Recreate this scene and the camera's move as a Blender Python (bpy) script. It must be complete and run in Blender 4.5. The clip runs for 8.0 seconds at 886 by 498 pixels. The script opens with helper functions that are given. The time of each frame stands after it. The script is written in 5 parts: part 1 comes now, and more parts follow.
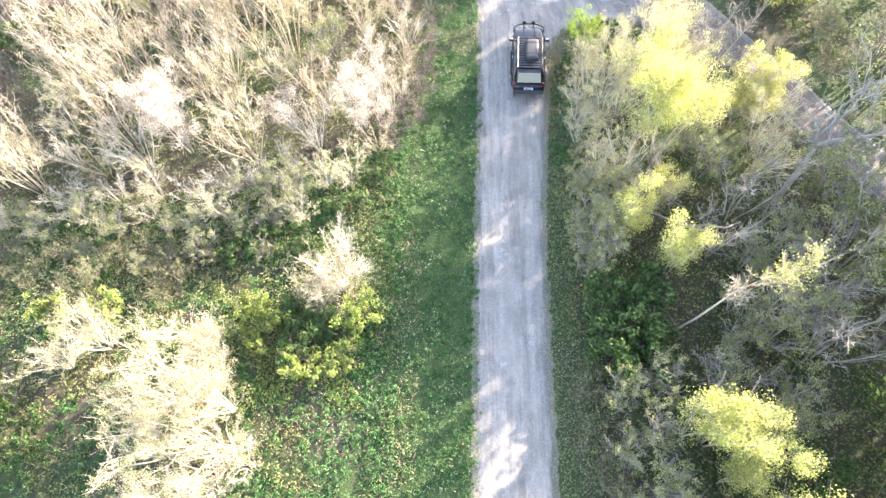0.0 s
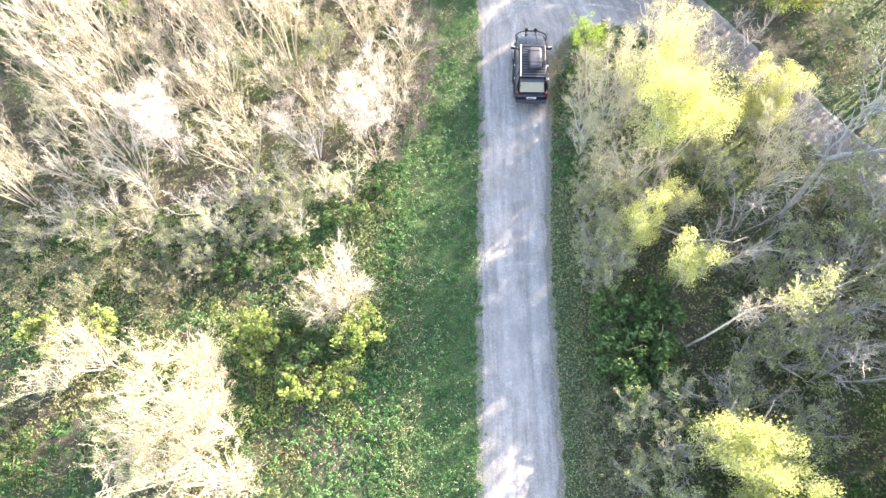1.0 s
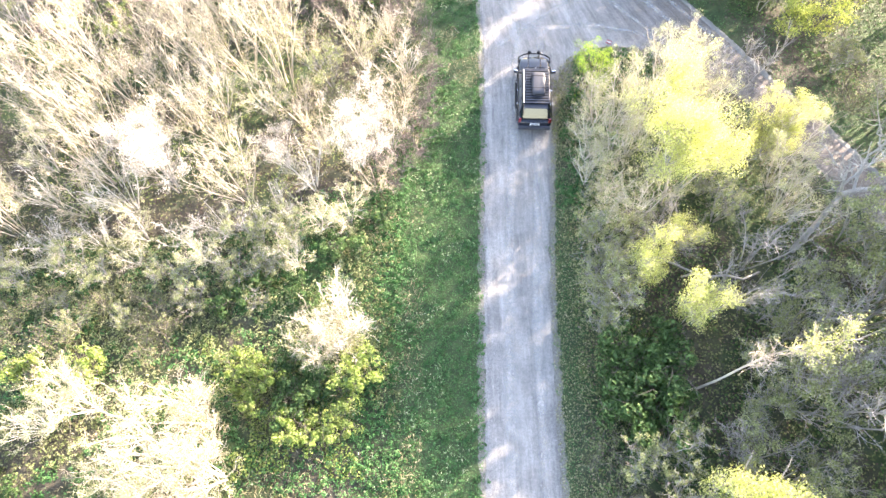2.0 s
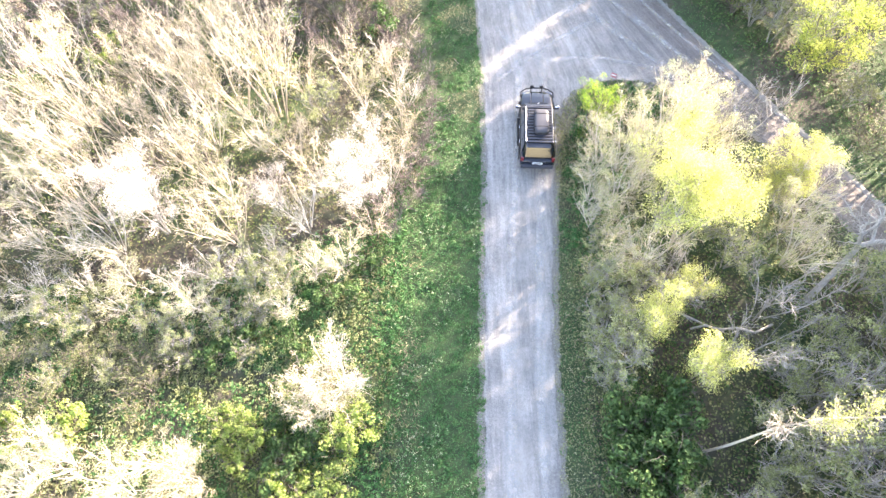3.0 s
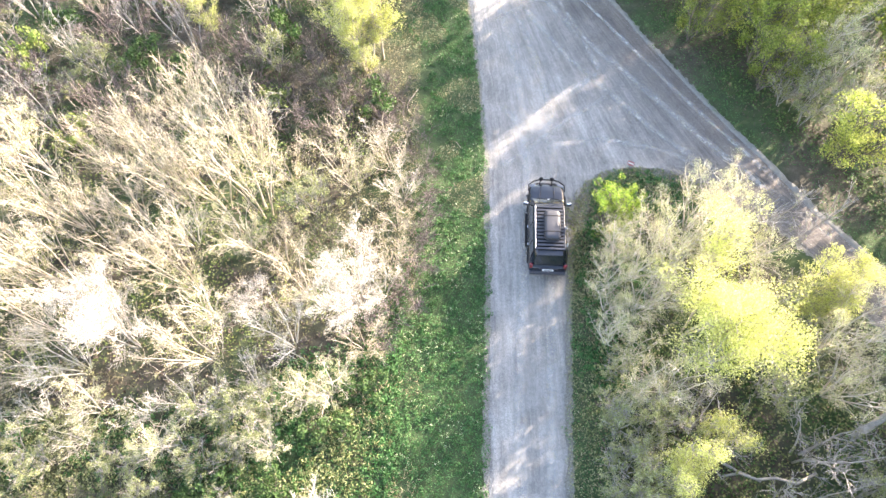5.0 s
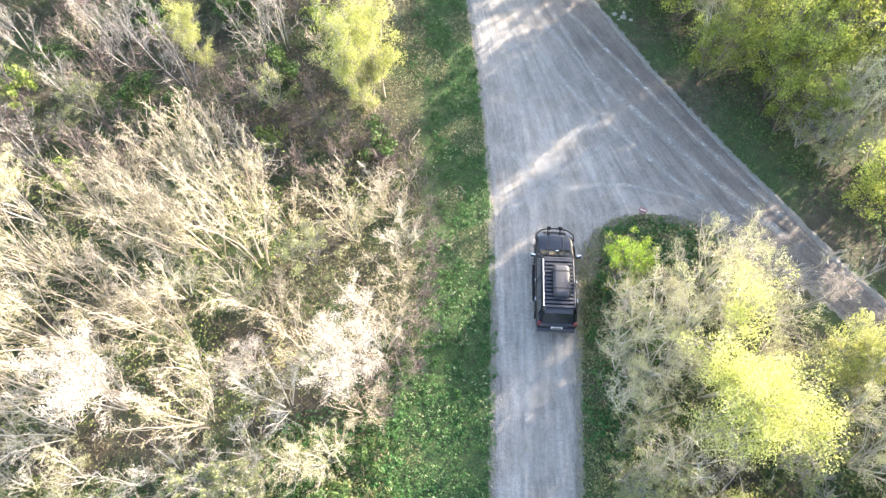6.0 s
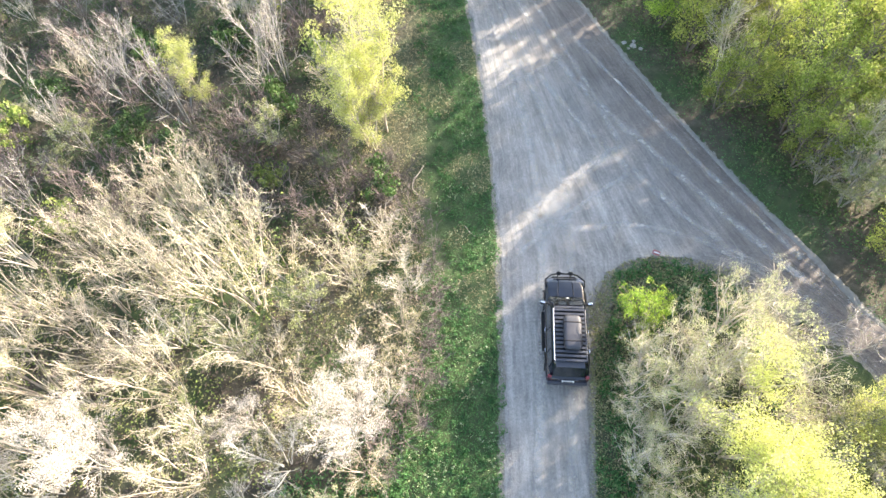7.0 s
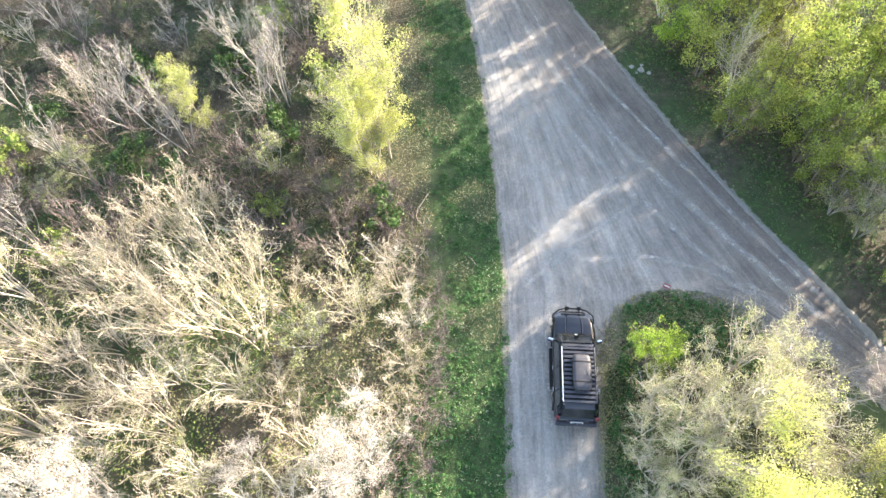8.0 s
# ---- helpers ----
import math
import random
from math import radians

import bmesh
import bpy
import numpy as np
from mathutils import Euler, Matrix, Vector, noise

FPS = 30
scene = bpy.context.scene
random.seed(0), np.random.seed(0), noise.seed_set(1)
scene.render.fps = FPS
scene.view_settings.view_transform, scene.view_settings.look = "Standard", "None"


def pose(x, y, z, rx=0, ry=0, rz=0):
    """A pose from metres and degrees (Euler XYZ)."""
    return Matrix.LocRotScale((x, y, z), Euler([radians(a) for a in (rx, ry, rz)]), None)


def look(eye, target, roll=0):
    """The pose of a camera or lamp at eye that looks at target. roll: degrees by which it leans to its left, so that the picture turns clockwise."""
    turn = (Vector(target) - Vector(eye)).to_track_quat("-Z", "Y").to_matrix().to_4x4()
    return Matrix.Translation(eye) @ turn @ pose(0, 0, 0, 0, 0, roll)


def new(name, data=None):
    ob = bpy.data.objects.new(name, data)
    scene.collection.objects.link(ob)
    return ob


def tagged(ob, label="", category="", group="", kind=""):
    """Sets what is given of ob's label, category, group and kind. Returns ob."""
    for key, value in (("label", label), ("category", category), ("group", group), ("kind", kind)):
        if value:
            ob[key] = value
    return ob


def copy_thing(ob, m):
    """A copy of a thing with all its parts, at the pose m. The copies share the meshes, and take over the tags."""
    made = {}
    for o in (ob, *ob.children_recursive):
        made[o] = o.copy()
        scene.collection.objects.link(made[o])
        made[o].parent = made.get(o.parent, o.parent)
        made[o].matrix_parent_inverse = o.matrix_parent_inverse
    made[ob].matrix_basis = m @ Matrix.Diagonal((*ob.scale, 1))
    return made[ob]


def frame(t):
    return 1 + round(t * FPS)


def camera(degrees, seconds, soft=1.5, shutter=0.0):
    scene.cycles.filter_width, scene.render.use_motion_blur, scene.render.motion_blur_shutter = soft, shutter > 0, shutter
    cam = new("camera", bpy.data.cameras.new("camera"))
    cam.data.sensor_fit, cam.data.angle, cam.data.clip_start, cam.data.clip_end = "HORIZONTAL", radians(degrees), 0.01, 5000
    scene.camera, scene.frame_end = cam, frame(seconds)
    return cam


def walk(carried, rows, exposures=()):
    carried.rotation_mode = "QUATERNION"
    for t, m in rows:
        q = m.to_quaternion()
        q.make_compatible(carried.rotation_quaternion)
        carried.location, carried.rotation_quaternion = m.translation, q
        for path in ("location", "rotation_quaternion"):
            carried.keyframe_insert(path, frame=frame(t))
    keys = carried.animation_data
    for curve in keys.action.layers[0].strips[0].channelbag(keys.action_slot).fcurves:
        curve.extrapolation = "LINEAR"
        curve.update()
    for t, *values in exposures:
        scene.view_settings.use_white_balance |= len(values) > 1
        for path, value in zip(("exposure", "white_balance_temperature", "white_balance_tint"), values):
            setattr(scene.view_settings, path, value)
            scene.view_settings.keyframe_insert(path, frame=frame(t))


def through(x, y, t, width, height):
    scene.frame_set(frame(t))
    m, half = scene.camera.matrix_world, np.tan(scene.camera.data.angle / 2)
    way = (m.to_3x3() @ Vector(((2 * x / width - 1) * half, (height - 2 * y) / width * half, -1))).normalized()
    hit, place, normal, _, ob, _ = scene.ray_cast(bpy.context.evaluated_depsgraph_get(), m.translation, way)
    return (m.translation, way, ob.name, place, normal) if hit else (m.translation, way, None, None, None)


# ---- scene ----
cam = camera(73.8, 8.0, 1.5)
PATH = [
    (0, (1.444, 0.776, 26.807), (1.353, 1.698, 25.035), -5.8),
    (0.5, (1.191, 1.278, 26.795), (1.11, 2.188, 25.016), -5.3),
    (1, (0.978, 1.952, 26.736), (0.909, 2.859, 24.955), -4.8),
    (1.5, (0.866, 2.868, 26.675), (0.801, 3.773, 24.892), -4.6),
    (3, (0.939, 6.317, 26.524), (0.873, 7.234, 24.748), -4.4),
    (3.5, (0.978, 7.789, 26.468), (0.912, 8.708, 24.693), -4.4),
    (4, (0.998, 9.329, 26.399), (0.931, 10.252, 24.626), -4.4),
    (4.5, (0.981, 10.893, 26.335), (0.913, 11.819, 24.564), -4.4),
    (6, (0.957, 15.076, 26.129), (0.875, 16.023, 24.369), -5.1),
    (6.5, (0.931, 16.279, 26.073), (0.843, 17.232, 24.317), -5.5),
    (7, (0.865, 17.375, 26.053), (0.771, 18.334, 24.3), -5.9),
    (7.5, (0.809, 18.284, 26.062), (0.71, 19.253, 24.315), -6.1),
    (8, (0.727, 18.844, 26.094), (0.626, 19.819, 24.351), -6.1),
]
EXPOSURES = [(0.0, 3.1, 7500, 19), (2.0, 3.3, 7500, 20), (3.5, 3.4, 7500, 21), (4.5, 3.2, 7500, 19), (6.5, 2.76, 7450, 14), (8.0, 2.69, 7450, 13)]
walk(cam, [(t, look(eye, target, roll)) for t, eye, target, roll in PATH], EXPOSURES)

# ---- sky and sun ----
SUN_TURN, SUN_RISE = 52.0, 19.0          # degrees to the right of +y, and above the horizon
world = bpy.data.worlds.new("sky")
scene.world = world
world.use_nodes = True
wn = world.node_tree.nodes
sky = wn.new("ShaderNodeTexSky")
sky.sky_type = "NISHITA"
sky.sun_disc = False
sky.sun_elevation = radians(SUN_RISE)
sky.sun_rotation = radians(SUN_TURN)
world.node_tree.links.new(sky.outputs[0], wn["Background"].inputs[0])
wn["Background"].inputs[1].default_value = 0.14
sun = new("sun", bpy.data.lights.new("sun", "SUN"))
sun.data.energy, sun.data.angle, sun.data.color = 3.8, radians(0.5), (1.0, 0.93, 0.82)
sx, sy = math.sin(radians(SUN_TURN)), math.cos(radians(SUN_TURN))
sun.matrix_world = look((60 * sx, 60 * sy, 60 * math.tan(radians(SUN_RISE))), (0, 0, 0))


# ---- materials ----
def material(name):
    m = bpy.data.materials.new(name)
    m.use_nodes = True
    t = m.node_tree
    return m, t, t.nodes["Principled BSDF"]


def node(t, kind, **values):
    n = t.nodes.new(kind)
    for k, v in values.items():
        n.inputs[k.replace("_", " ")].default_value = v
    return n


def noise_of(t, scale, detail=4.0, stretch=(1, 1, 1), turn=0.0, coord="Object", rough=0.6):
    c = t.nodes.new("ShaderNodeTexCoord")
    mp = t.nodes.new("ShaderNodeMapping")
    mp.inputs["Scale"].default_value = stretch
    mp.inputs["Rotation"].default_value = (0, 0, radians(turn))
    n = node(t, "ShaderNodeTexNoise", Scale=scale, Detail=detail, Roughness=rough)
    t.links.new(c.outputs[coord], mp.inputs[0])
    t.links.new(mp.outputs[0], n.inputs["Vector"])
    return n.outputs["Fac"]


def ramp(t, fac, stops):
    r = t.nodes.new("ShaderNodeValToRGB")
    while len(r.color_ramp.elements) < len(stops):
        r.color_ramp.elements.new(0.5)
    for e, (p, c) in zip(r.color_ramp.elements, stops):
        e.position, e.color = p, (*c, 1)
    t.links.new(fac, r.inputs[0])
    return r.outputs[0]


def mixed(t, fac, a, b, how="MIX"):
    m = t.nodes.new("ShaderNodeMix")
    m.data_type, m.blend_type = "RGBA", how
    for sock, v in ((m.inputs[0], fac), (m.inputs[6], a), (m.inputs[7], b)):
        if isinstance(v, (int, float)):
            sock.default_value = v
        elif isinstance(v, tuple):
            sock.default_value = (*v, 1)
        else:
            t.links.new(v, sock)
    return m.outputs[2]


def bump(t, p, fac, strength, distance):
    b = node(t, "ShaderNodeBump", Strength=strength, Distance=distance)
    t.links.new(fac, b.inputs["Height"])
    t.links.new(b.outputs[0], p.inputs["Normal"])


def leaf_material(name, stops, through=0.35, rough=0.55, patchy=0.0):
    """Leaves: each one takes its own tone; light shines through them. patchy: tones also gather in patches."""
    m, t, p = material(name)
    g = t.nodes.new("ShaderNodeNewGeometry")
    col = ramp(t, g.outputs["Random Per Island"], stops)
    if patchy:
        col = mixed(t, 0.55, col, ramp(t, noise_of(t, 2.6 * patchy, 3, rough=0.7), [(0.34, stops[0][1]), (0.5, stops[1][1]), (0.68, stops[-1][1])]))
    tone = t.nodes.new("ShaderNodeObjectInfo")
    hs = t.nodes.new("ShaderNodeHueSaturation")
    rng = node(t, "ShaderNodeMapRange", To_Min=0.82, To_Max=1.15)
    t.links.new(tone.outputs["Random"], rng.inputs[0])
    t.links.new(rng.outputs[0], hs.inputs["Value"])
    t.links.new(col, hs.inputs["Color"])
    t.links.new(hs.outputs[0], p.inputs["Base Color"])
    p.inputs["Roughness"].default_value = rough
    p.inputs["Specular IOR Level"].default_value = 0.3
    tr = t.nodes.new("ShaderNodeBsdfTranslucent")
    t.links.new(hs.outputs[0], tr.inputs[0])
    mx = t.nodes.new("ShaderNodeMixShader")
    mx.inputs[0].default_value = through
    t.links.new(p.outputs[0], mx.inputs[1])
    t.links.new(tr.outputs[0], mx.inputs[2])
    t.links.new(mx.outputs[0], t.nodes["Material Output"].inputs[0])
    return m


def bark_material(name, dark, light, scale=6.0):
    m, t, p = material(name)
    n = noise_of(t, scale, 5, (1, 1, 0.35))
    col = ramp(t, n, [(0.3, dark), (0.65, light)])
    g = t.nodes.new("ShaderNodeNewGeometry")
    col = mixed(t, 0.5, col, ramp(t, g.outputs["Random Per Island"], [(0, dark), (1, light)]))
    t.links.new(col, p.inputs["Base Color"])
    p.inputs["Roughness"].default_value = 0.85
    bump(t, p, n, 0.5, 0.02)
    return m


def paint(name, color, rough=0.35, metal=0.0, dust=0.25, coat=0.0):
    """Painted, plastic or metal surface with road dust on it."""
    m, t, p = material(name)
    n = noise_of(t, 3.0, 6)
    f = noise_of(t, 60.0, 2)
    col = mixed(t, ramp(t, n, [(0.45, (0, 0, 0)), (0.8, (dust, dust, dust))]), color, (0.30, 0.295, 0.29))
    t.links.new(col, p.inputs["Base Color"])
    t.links.new(ramp(t, f, [(0.2, (rough * 0.8,) * 3), (0.8, (min(1, rough * 1.4),) * 3)]), p.inputs["Roughness"])
    p.inputs["Metallic"].default_value = metal
    p.inputs["Coat Weight"].default_value = coat
    return m


BARK_GREY = bark_material("grey bark", (0.20, 0.185, 0.165), (0.42, 0.40, 0.37))
BARK_PALE = bark_material("pale bark", (0.31, 0.26, 0.20), (0.58, 0.51, 0.42))
BARK_BROWN = bark_material("brown bark", (0.07, 0.056, 0.046), (0.20, 0.17, 0.145))
TWIG_BEIGE = bark_material("beige twigs", (0.22, 0.175, 0.13), (0.64, 0.565, 0.47))
TWIG_PURPLE = bark_material("purple-brown twigs", (0.085, 0.066, 0.064), (0.23, 0.185, 0.175))
TWIG_PALE = bark_material("pale twigs", (0.33, 0.30, 0.26), (0.65, 0.61, 0.545))
BARK_WHITE = bark_material("whitish bark", (0.37, 0.34, 0.30), (0.66, 0.62, 0.555))
TWIG_GREY = bark_material("grey twigs", (0.15, 0.135, 0.13), (0.36, 0.335, 0.32))
LEAF_YELLOW = leaf_material("yellow-green leaves", [(0, (0.34, 0.39, 0.11)), (0.5, (0.53, 0.57, 0.19)), (1, (0.70, 0.70, 0.34))], 0.5)
LEAF_LIME = leaf_material("fresh green leaves", [(0, (0.13, 0.19, 0.035)), (0.6, (0.25, 0.33, 0.065)), (1, (0.44, 0.48, 0.14))], 0.4)
LEAF_SPRING = leaf_material("yellowish spring leaves", [(0, (0.19, 0.25, 0.05)), (0.5, (0.36, 0.41, 0.09)), (1, (0.56, 0.57, 0.18))], 0.4)
LEAF_KHAKI = leaf_material("khaki shoots", [(0, (0.15, 0.16, 0.055)), (0.6, (0.29, 0.29, 0.11)), (1, (0.47, 0.44, 0.23))], 0.3)
LEAF_FRESH = leaf_material("bright fresh leaves", [(0, (0.15, 0.27, 0.035)), (0.6, (0.28, 0.43, 0.06)), (1, (0.45, 0.54, 0.11))], 0.4)
LEAF_GREY = leaf_material("grey-green leaves", [(0, (0.15, 0.18, 0.07)), (0.6, (0.28, 0.31, 0.135)), (1, (0.43, 0.44, 0.24))], 0.3)
LEAF_CREAM = leaf_material("cream buds", [(0, (0.33, 0.36, 0.16)), (0.5, (0.48, 0.50, 0.27)), (1, (0.65, 0.64, 0.44))], 0.45)
LEAF_BUD = leaf_material("opening buds", [(0, (0.26, 0.25, 0.12)), (0.6, (0.44, 0.415, 0.26)), (1, (0.63, 0.58, 0.44))], 0.3)
LEAF_YOUNG = leaf_material("young yellowish leaves", [(0, (0.14, 0.22, 0.05)), (0.6, (0.27, 0.36, 0.09)), (1, (0.44, 0.48, 0.17))], 0.35)
LEAF_WHITE = leaf_material("white blossom", [(0, (0.46, 0.42, 0.36)), (0.5, (0.63, 0.60, 0.55)), (1, (0.76, 0.73, 0.69))], 0.3)
LEAF_DARK = leaf_material("deep green leaves", [(0, (0.035, 0.072, 0.022)), (0.6, (0.072, 0.142, 0.042)), (1, (0.135, 0.225, 0.075))], 0.3)
LEAF_OLIVE = leaf_material("olive undergrowth", [(0, (0.085, 0.115, 0.04)), (0.6, (0.16, 0.19, 0.075)), (1, (0.28, 0.275, 0.14))], 0.3)
GRASS_LEAF = leaf_material("meadow leaves", [(0, (0.026, 0.080, 0.024)), (0.55, (0.052, 0.165, 0.048)), (0.9, (0.105, 0.245, 0.082)), (1, (0.20, 0.32, 0.13))], 0.3, patchy=1.6)
CLOVER = leaf_material("pale clover", [(0, (0.20, 0.30, 0.13)), (0.6, (0.36, 0.44, 0.24)), (1, (0.58, 0.60, 0.44))], 0.3)
DRY_GRASS = leaf_material("dry grass", [(0, (0.16, 0.13, 0.07)), (0.6, (0.32, 0.28, 0.16)), (1, (0.48, 0.43, 0.28))], 0.25)
LITTER = leaf_material("dead leaves", [(0, (0.05, 0.036, 0.028)), (0.6, (0.105, 0.078, 0.06)), (1, (0.20, 0.155, 0.12))], 0.1)


def ground_material():
    m, t, p = material("forest soil and meadow")
    big, mid, fine = noise_of(t, 0.22, 4), noise_of(t, 2.2, 6), noise_of(t, 22, 5)
    soil = ramp(t, mid, [(0.3, (0.050, 0.044, 0.031)), (0.55, (0.095, 0.084, 0.06)), (0.75, (0.15, 0.134, 0.10))])
    moss = ramp(t, mid, [(0.3, (0.032, 0.055, 0.020)), (0.6, (0.06, 0.10, 0.035)), (0.8, (0.11, 0.135, 0.055))])
    col = mixed(t, ramp(t, big, [(0.42, (0, 0, 0)), (0.58, (1, 1, 1))]), soil, moss)
    # the open meadow and the verges beside the road are green
    c = t.nodes.new("ShaderNodeTexCoord")
    xyz = t.nodes.new("ShaderNodeSeparateXYZ")
    t.links.new(c.outputs["Object"], xyz.inputs[0])
    a = node(t, "ShaderNodeMapRange", From_Min=-4.0, From_Max=-1.0)
    b = node(t, "ShaderNodeMapRange", From_Min=7.5, From_Max=5.0)
    t.links.new(xyz.outputs["X"], a.inputs[0])
    t.links.new(xyz.outputs["X"], b.inputs[0])
    k = t.nodes.new("ShaderNodeMath")
    k.operation = "MULTIPLY"
    t.links.new(a.outputs[0], k.inputs[0])
    t.links.new(b.outputs[0], k.inputs[1])
    col = mixed(t, k.outputs[0], col, moss)
    # gravel thrown off the road
    at = t.nodes.new("ShaderNodeAttribute")
    at.attribute_name = "spill"
    add = node(t, "ShaderNodeMath")
    add.operation = "ADD"
    t.links.new(at.outputs["Fac"], add.inputs[0])
    t.links.new(mid, add.inputs[1])
    col = mixed(t, ramp(t, add.outputs[0], [(0.9, (0, 0, 0)), (1.15, (0.85, 0.85, 0.85))]), col, ramp(t, fine, [(0.3, (0.17, 0.16, 0.14)), (0.7, (0.34, 0.32, 0.285))]))
    col = mixed(t, 0.5, col, ramp(t, fine, [(0.3, (0.35, 0.35, 0.35)), (0.7, (1, 1, 1))]), "MULTIPLY")
    t.links.new(col, p.inputs["Base Color"])
    p.inputs["Roughness"].default_value = 0.95
    bump(t, p, fine, 0.8, 0.05)
    return m


def road_material():
    m, t, p = material("gravel road")
    along = noise_of(t, 1.0, 6, (1.9, 0.10, 1), coord="UV", rough=0.65)
    along2 = noise_of(t, 1.0, 5, (6.0, 0.45, 1), coord="UV", rough=0.6)
    patch = noise_of(t, 0.7, 7, (1, 0.75, 1), 38, rough=0.72)
    grit = noise_of(t, 28, 4, rough=0.8)
    col = ramp(t, along, [(0.36, (0.12, 0.115, 0.11)), (0.5, (0.29, 0.28, 0.266)), (0.64, (0.49, 0.468, 0.44))])
    col = mixed(t, 0.42, col, ramp(t, along2, [(0.36, (0.12, 0.112, 0.104)), (0.5, (0.28, 0.268, 0.25)), (0.64, (0.49, 0.47, 0.445))]))
    col = mixed(t, 0.45, col, ramp(t, patch, [(0.36, (0.17, 0.165, 0.16)), (0.64, (0.47, 0.45, 0.425))]))
    pebble = noise_of(t, 7.5, 5, rough=0.8)
    col = mixed(t, 0.4, col, ramp(t, pebble, [(0.36, (0.42, 0.42, 0.43)), (0.52, (0.9, 0.9, 0.9)), (0.66, (1.25, 1.22, 1.18))]), "MULTIPLY")
    # the side road's shade is put into its colour, darker and browner
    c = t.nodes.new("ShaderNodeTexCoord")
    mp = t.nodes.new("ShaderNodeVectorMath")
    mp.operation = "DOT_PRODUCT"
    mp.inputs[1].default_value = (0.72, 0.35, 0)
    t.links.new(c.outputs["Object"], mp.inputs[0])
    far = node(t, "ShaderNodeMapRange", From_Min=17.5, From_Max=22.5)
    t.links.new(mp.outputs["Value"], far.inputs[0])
    shaded_side = mixed(t, 0.75, col, (0.48, 0.40, 0.37), "MULTIPLY")
    col = mixed(t, far.outputs[0], col, shaded_side)
    col = mixed(t, 0.7, col, ramp(t, grit, [(0.35, (0.4, 0.4, 0.4)), (0.58, (1, 1, 1))]), "MULTIPLY")
    t.links.new(col, p.inputs["Base Color"])
    p.inputs["Roughness"].default_value = 0.9
    bump(t, p, grit, 0.7, 0.02)
    return m


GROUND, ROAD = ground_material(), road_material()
EDGE = bark_material("dusty gravel ridge", (0.12, 0.116, 0.105), (0.26, 0.25, 0.232), 5)
STONE = bark_material("pale stone", (0.15, 0.145, 0.14), (0.33, 0.32, 0.31), 9)
CAR_PAINT = paint("black car paint", (0.004, 0.007, 0.016), 0.15, 0.0, 0.01, 0.6)
CAR_GREY = paint("dusty grey metal", (0.036, 0.040, 0.054), 0.45, 0.0, 0.04)
CAR_BLACK = paint("black plastic", (0.006, 0.006, 0.007), 0.5, 0, 0.03)
RUBBER = paint("tyre rubber", (0.02, 0.02, 0.02), 0.9, 0, 0.4)
CHROME = paint("chrome", (0.75, 0.75, 0.76), 0.15, 1.0, 0.05)
ALLOY = paint("alloy", (0.45, 0.45, 0.46), 0.35, 0.9, 0.3)
RED_LAMP = paint("red lamp glass", (0.16, 0.008, 0.012), 0.15, 0, 0.05, 0.5)
CLEAR_LAMP = paint("clear lamp glass", (0.16, 0.165, 0.18), 0.15, 0.2, 0.05, 0.5)
PLATE = paint("white plate", (0.75, 0.75, 0.75), 0.4, 0, 0.1)
BAG = paint("grey canvas", (0.034, 0.036, 0.047), 0.55, 0, 0.05)
SIGN_RED = paint("faded red paint", (0.36, 0.12, 0.12), 0.6, 0, 0.3)
SIGN_WHITE = paint("weathered white paint", (0.7, 0.68, 0.66), 0.6, 0, 0.3)
WOOD_GREY = bark_material("weathered wood", (0.18, 0.16, 0.14), (0.36, 0.33, 0.30), 12)
GLASS = paint("dark tinted glass", (0.012, 0.015, 0.018), 0.06, 0, 0.03, 0.5)
for dark in (CAR_PAINT, CAR_BLACK):
    dark.node_tree.nodes["Principled BSDF"].inputs["Specular IOR Level"].default_value = 0.3
GLASS.node_tree.nodes["Principled BSDF"].inputs["Specular IOR Level"].default_value = 0.8


# ---- building helpers ----
def mesh_of(name, verts, faces, mat, smooth=False, uv=None):
    me = bpy.data.meshes.new(name)
    me.from_pydata(np.asarray(verts, dtype=float).tolist(), [], np.asarray(faces).tolist())
    me.materials.append(mat)
    if smooth:
        me.polygons.foreach_set("use_smooth", [True] * len(me.polygons))
    if uv is not None:
        layer = me.uv_layers.new(name="flow")
        idx = np.empty(len(me.loops), dtype=np.int32)
        me.loops.foreach_get("vertex_index", idx)
        layer.data.foreach_set("uv", np.asarray(uv, dtype=np.float32)[idx].ravel())
    return me


def part_of(name, mesh, parent, label=""):
    ob = new(name, mesh)
    ob.parent = parent
    if label:
        ob["label"] = label
    return ob


def part(name, bm, mat, parent, label="", smooth=False):
    me = bpy.data.meshes.new(name)
    bm.to_mesh(me)
    bm.free()
    me.materials.append(mat)
    if smooth:
        me.polygons.foreach_set("use_smooth", [True] * len(me.polygons))
    return part_of(name, me, parent, label)


def box(size, at, bevel=0.0, turn=(0, 0, 0), seg=2):
    bm = bmesh.new()
    bmesh.ops.create_cube(bm, size=1, matrix=Matrix.Diagonal((*size, 1)))
    if bevel:
        bmesh.ops.bevel(bm, geom=bm.edges[:], offset=bevel, segments=seg, affect="EDGES", profile=0.6)
    bmesh.ops.transform(bm, matrix=pose(*at, *turn), verts=bm.verts)
    return bm


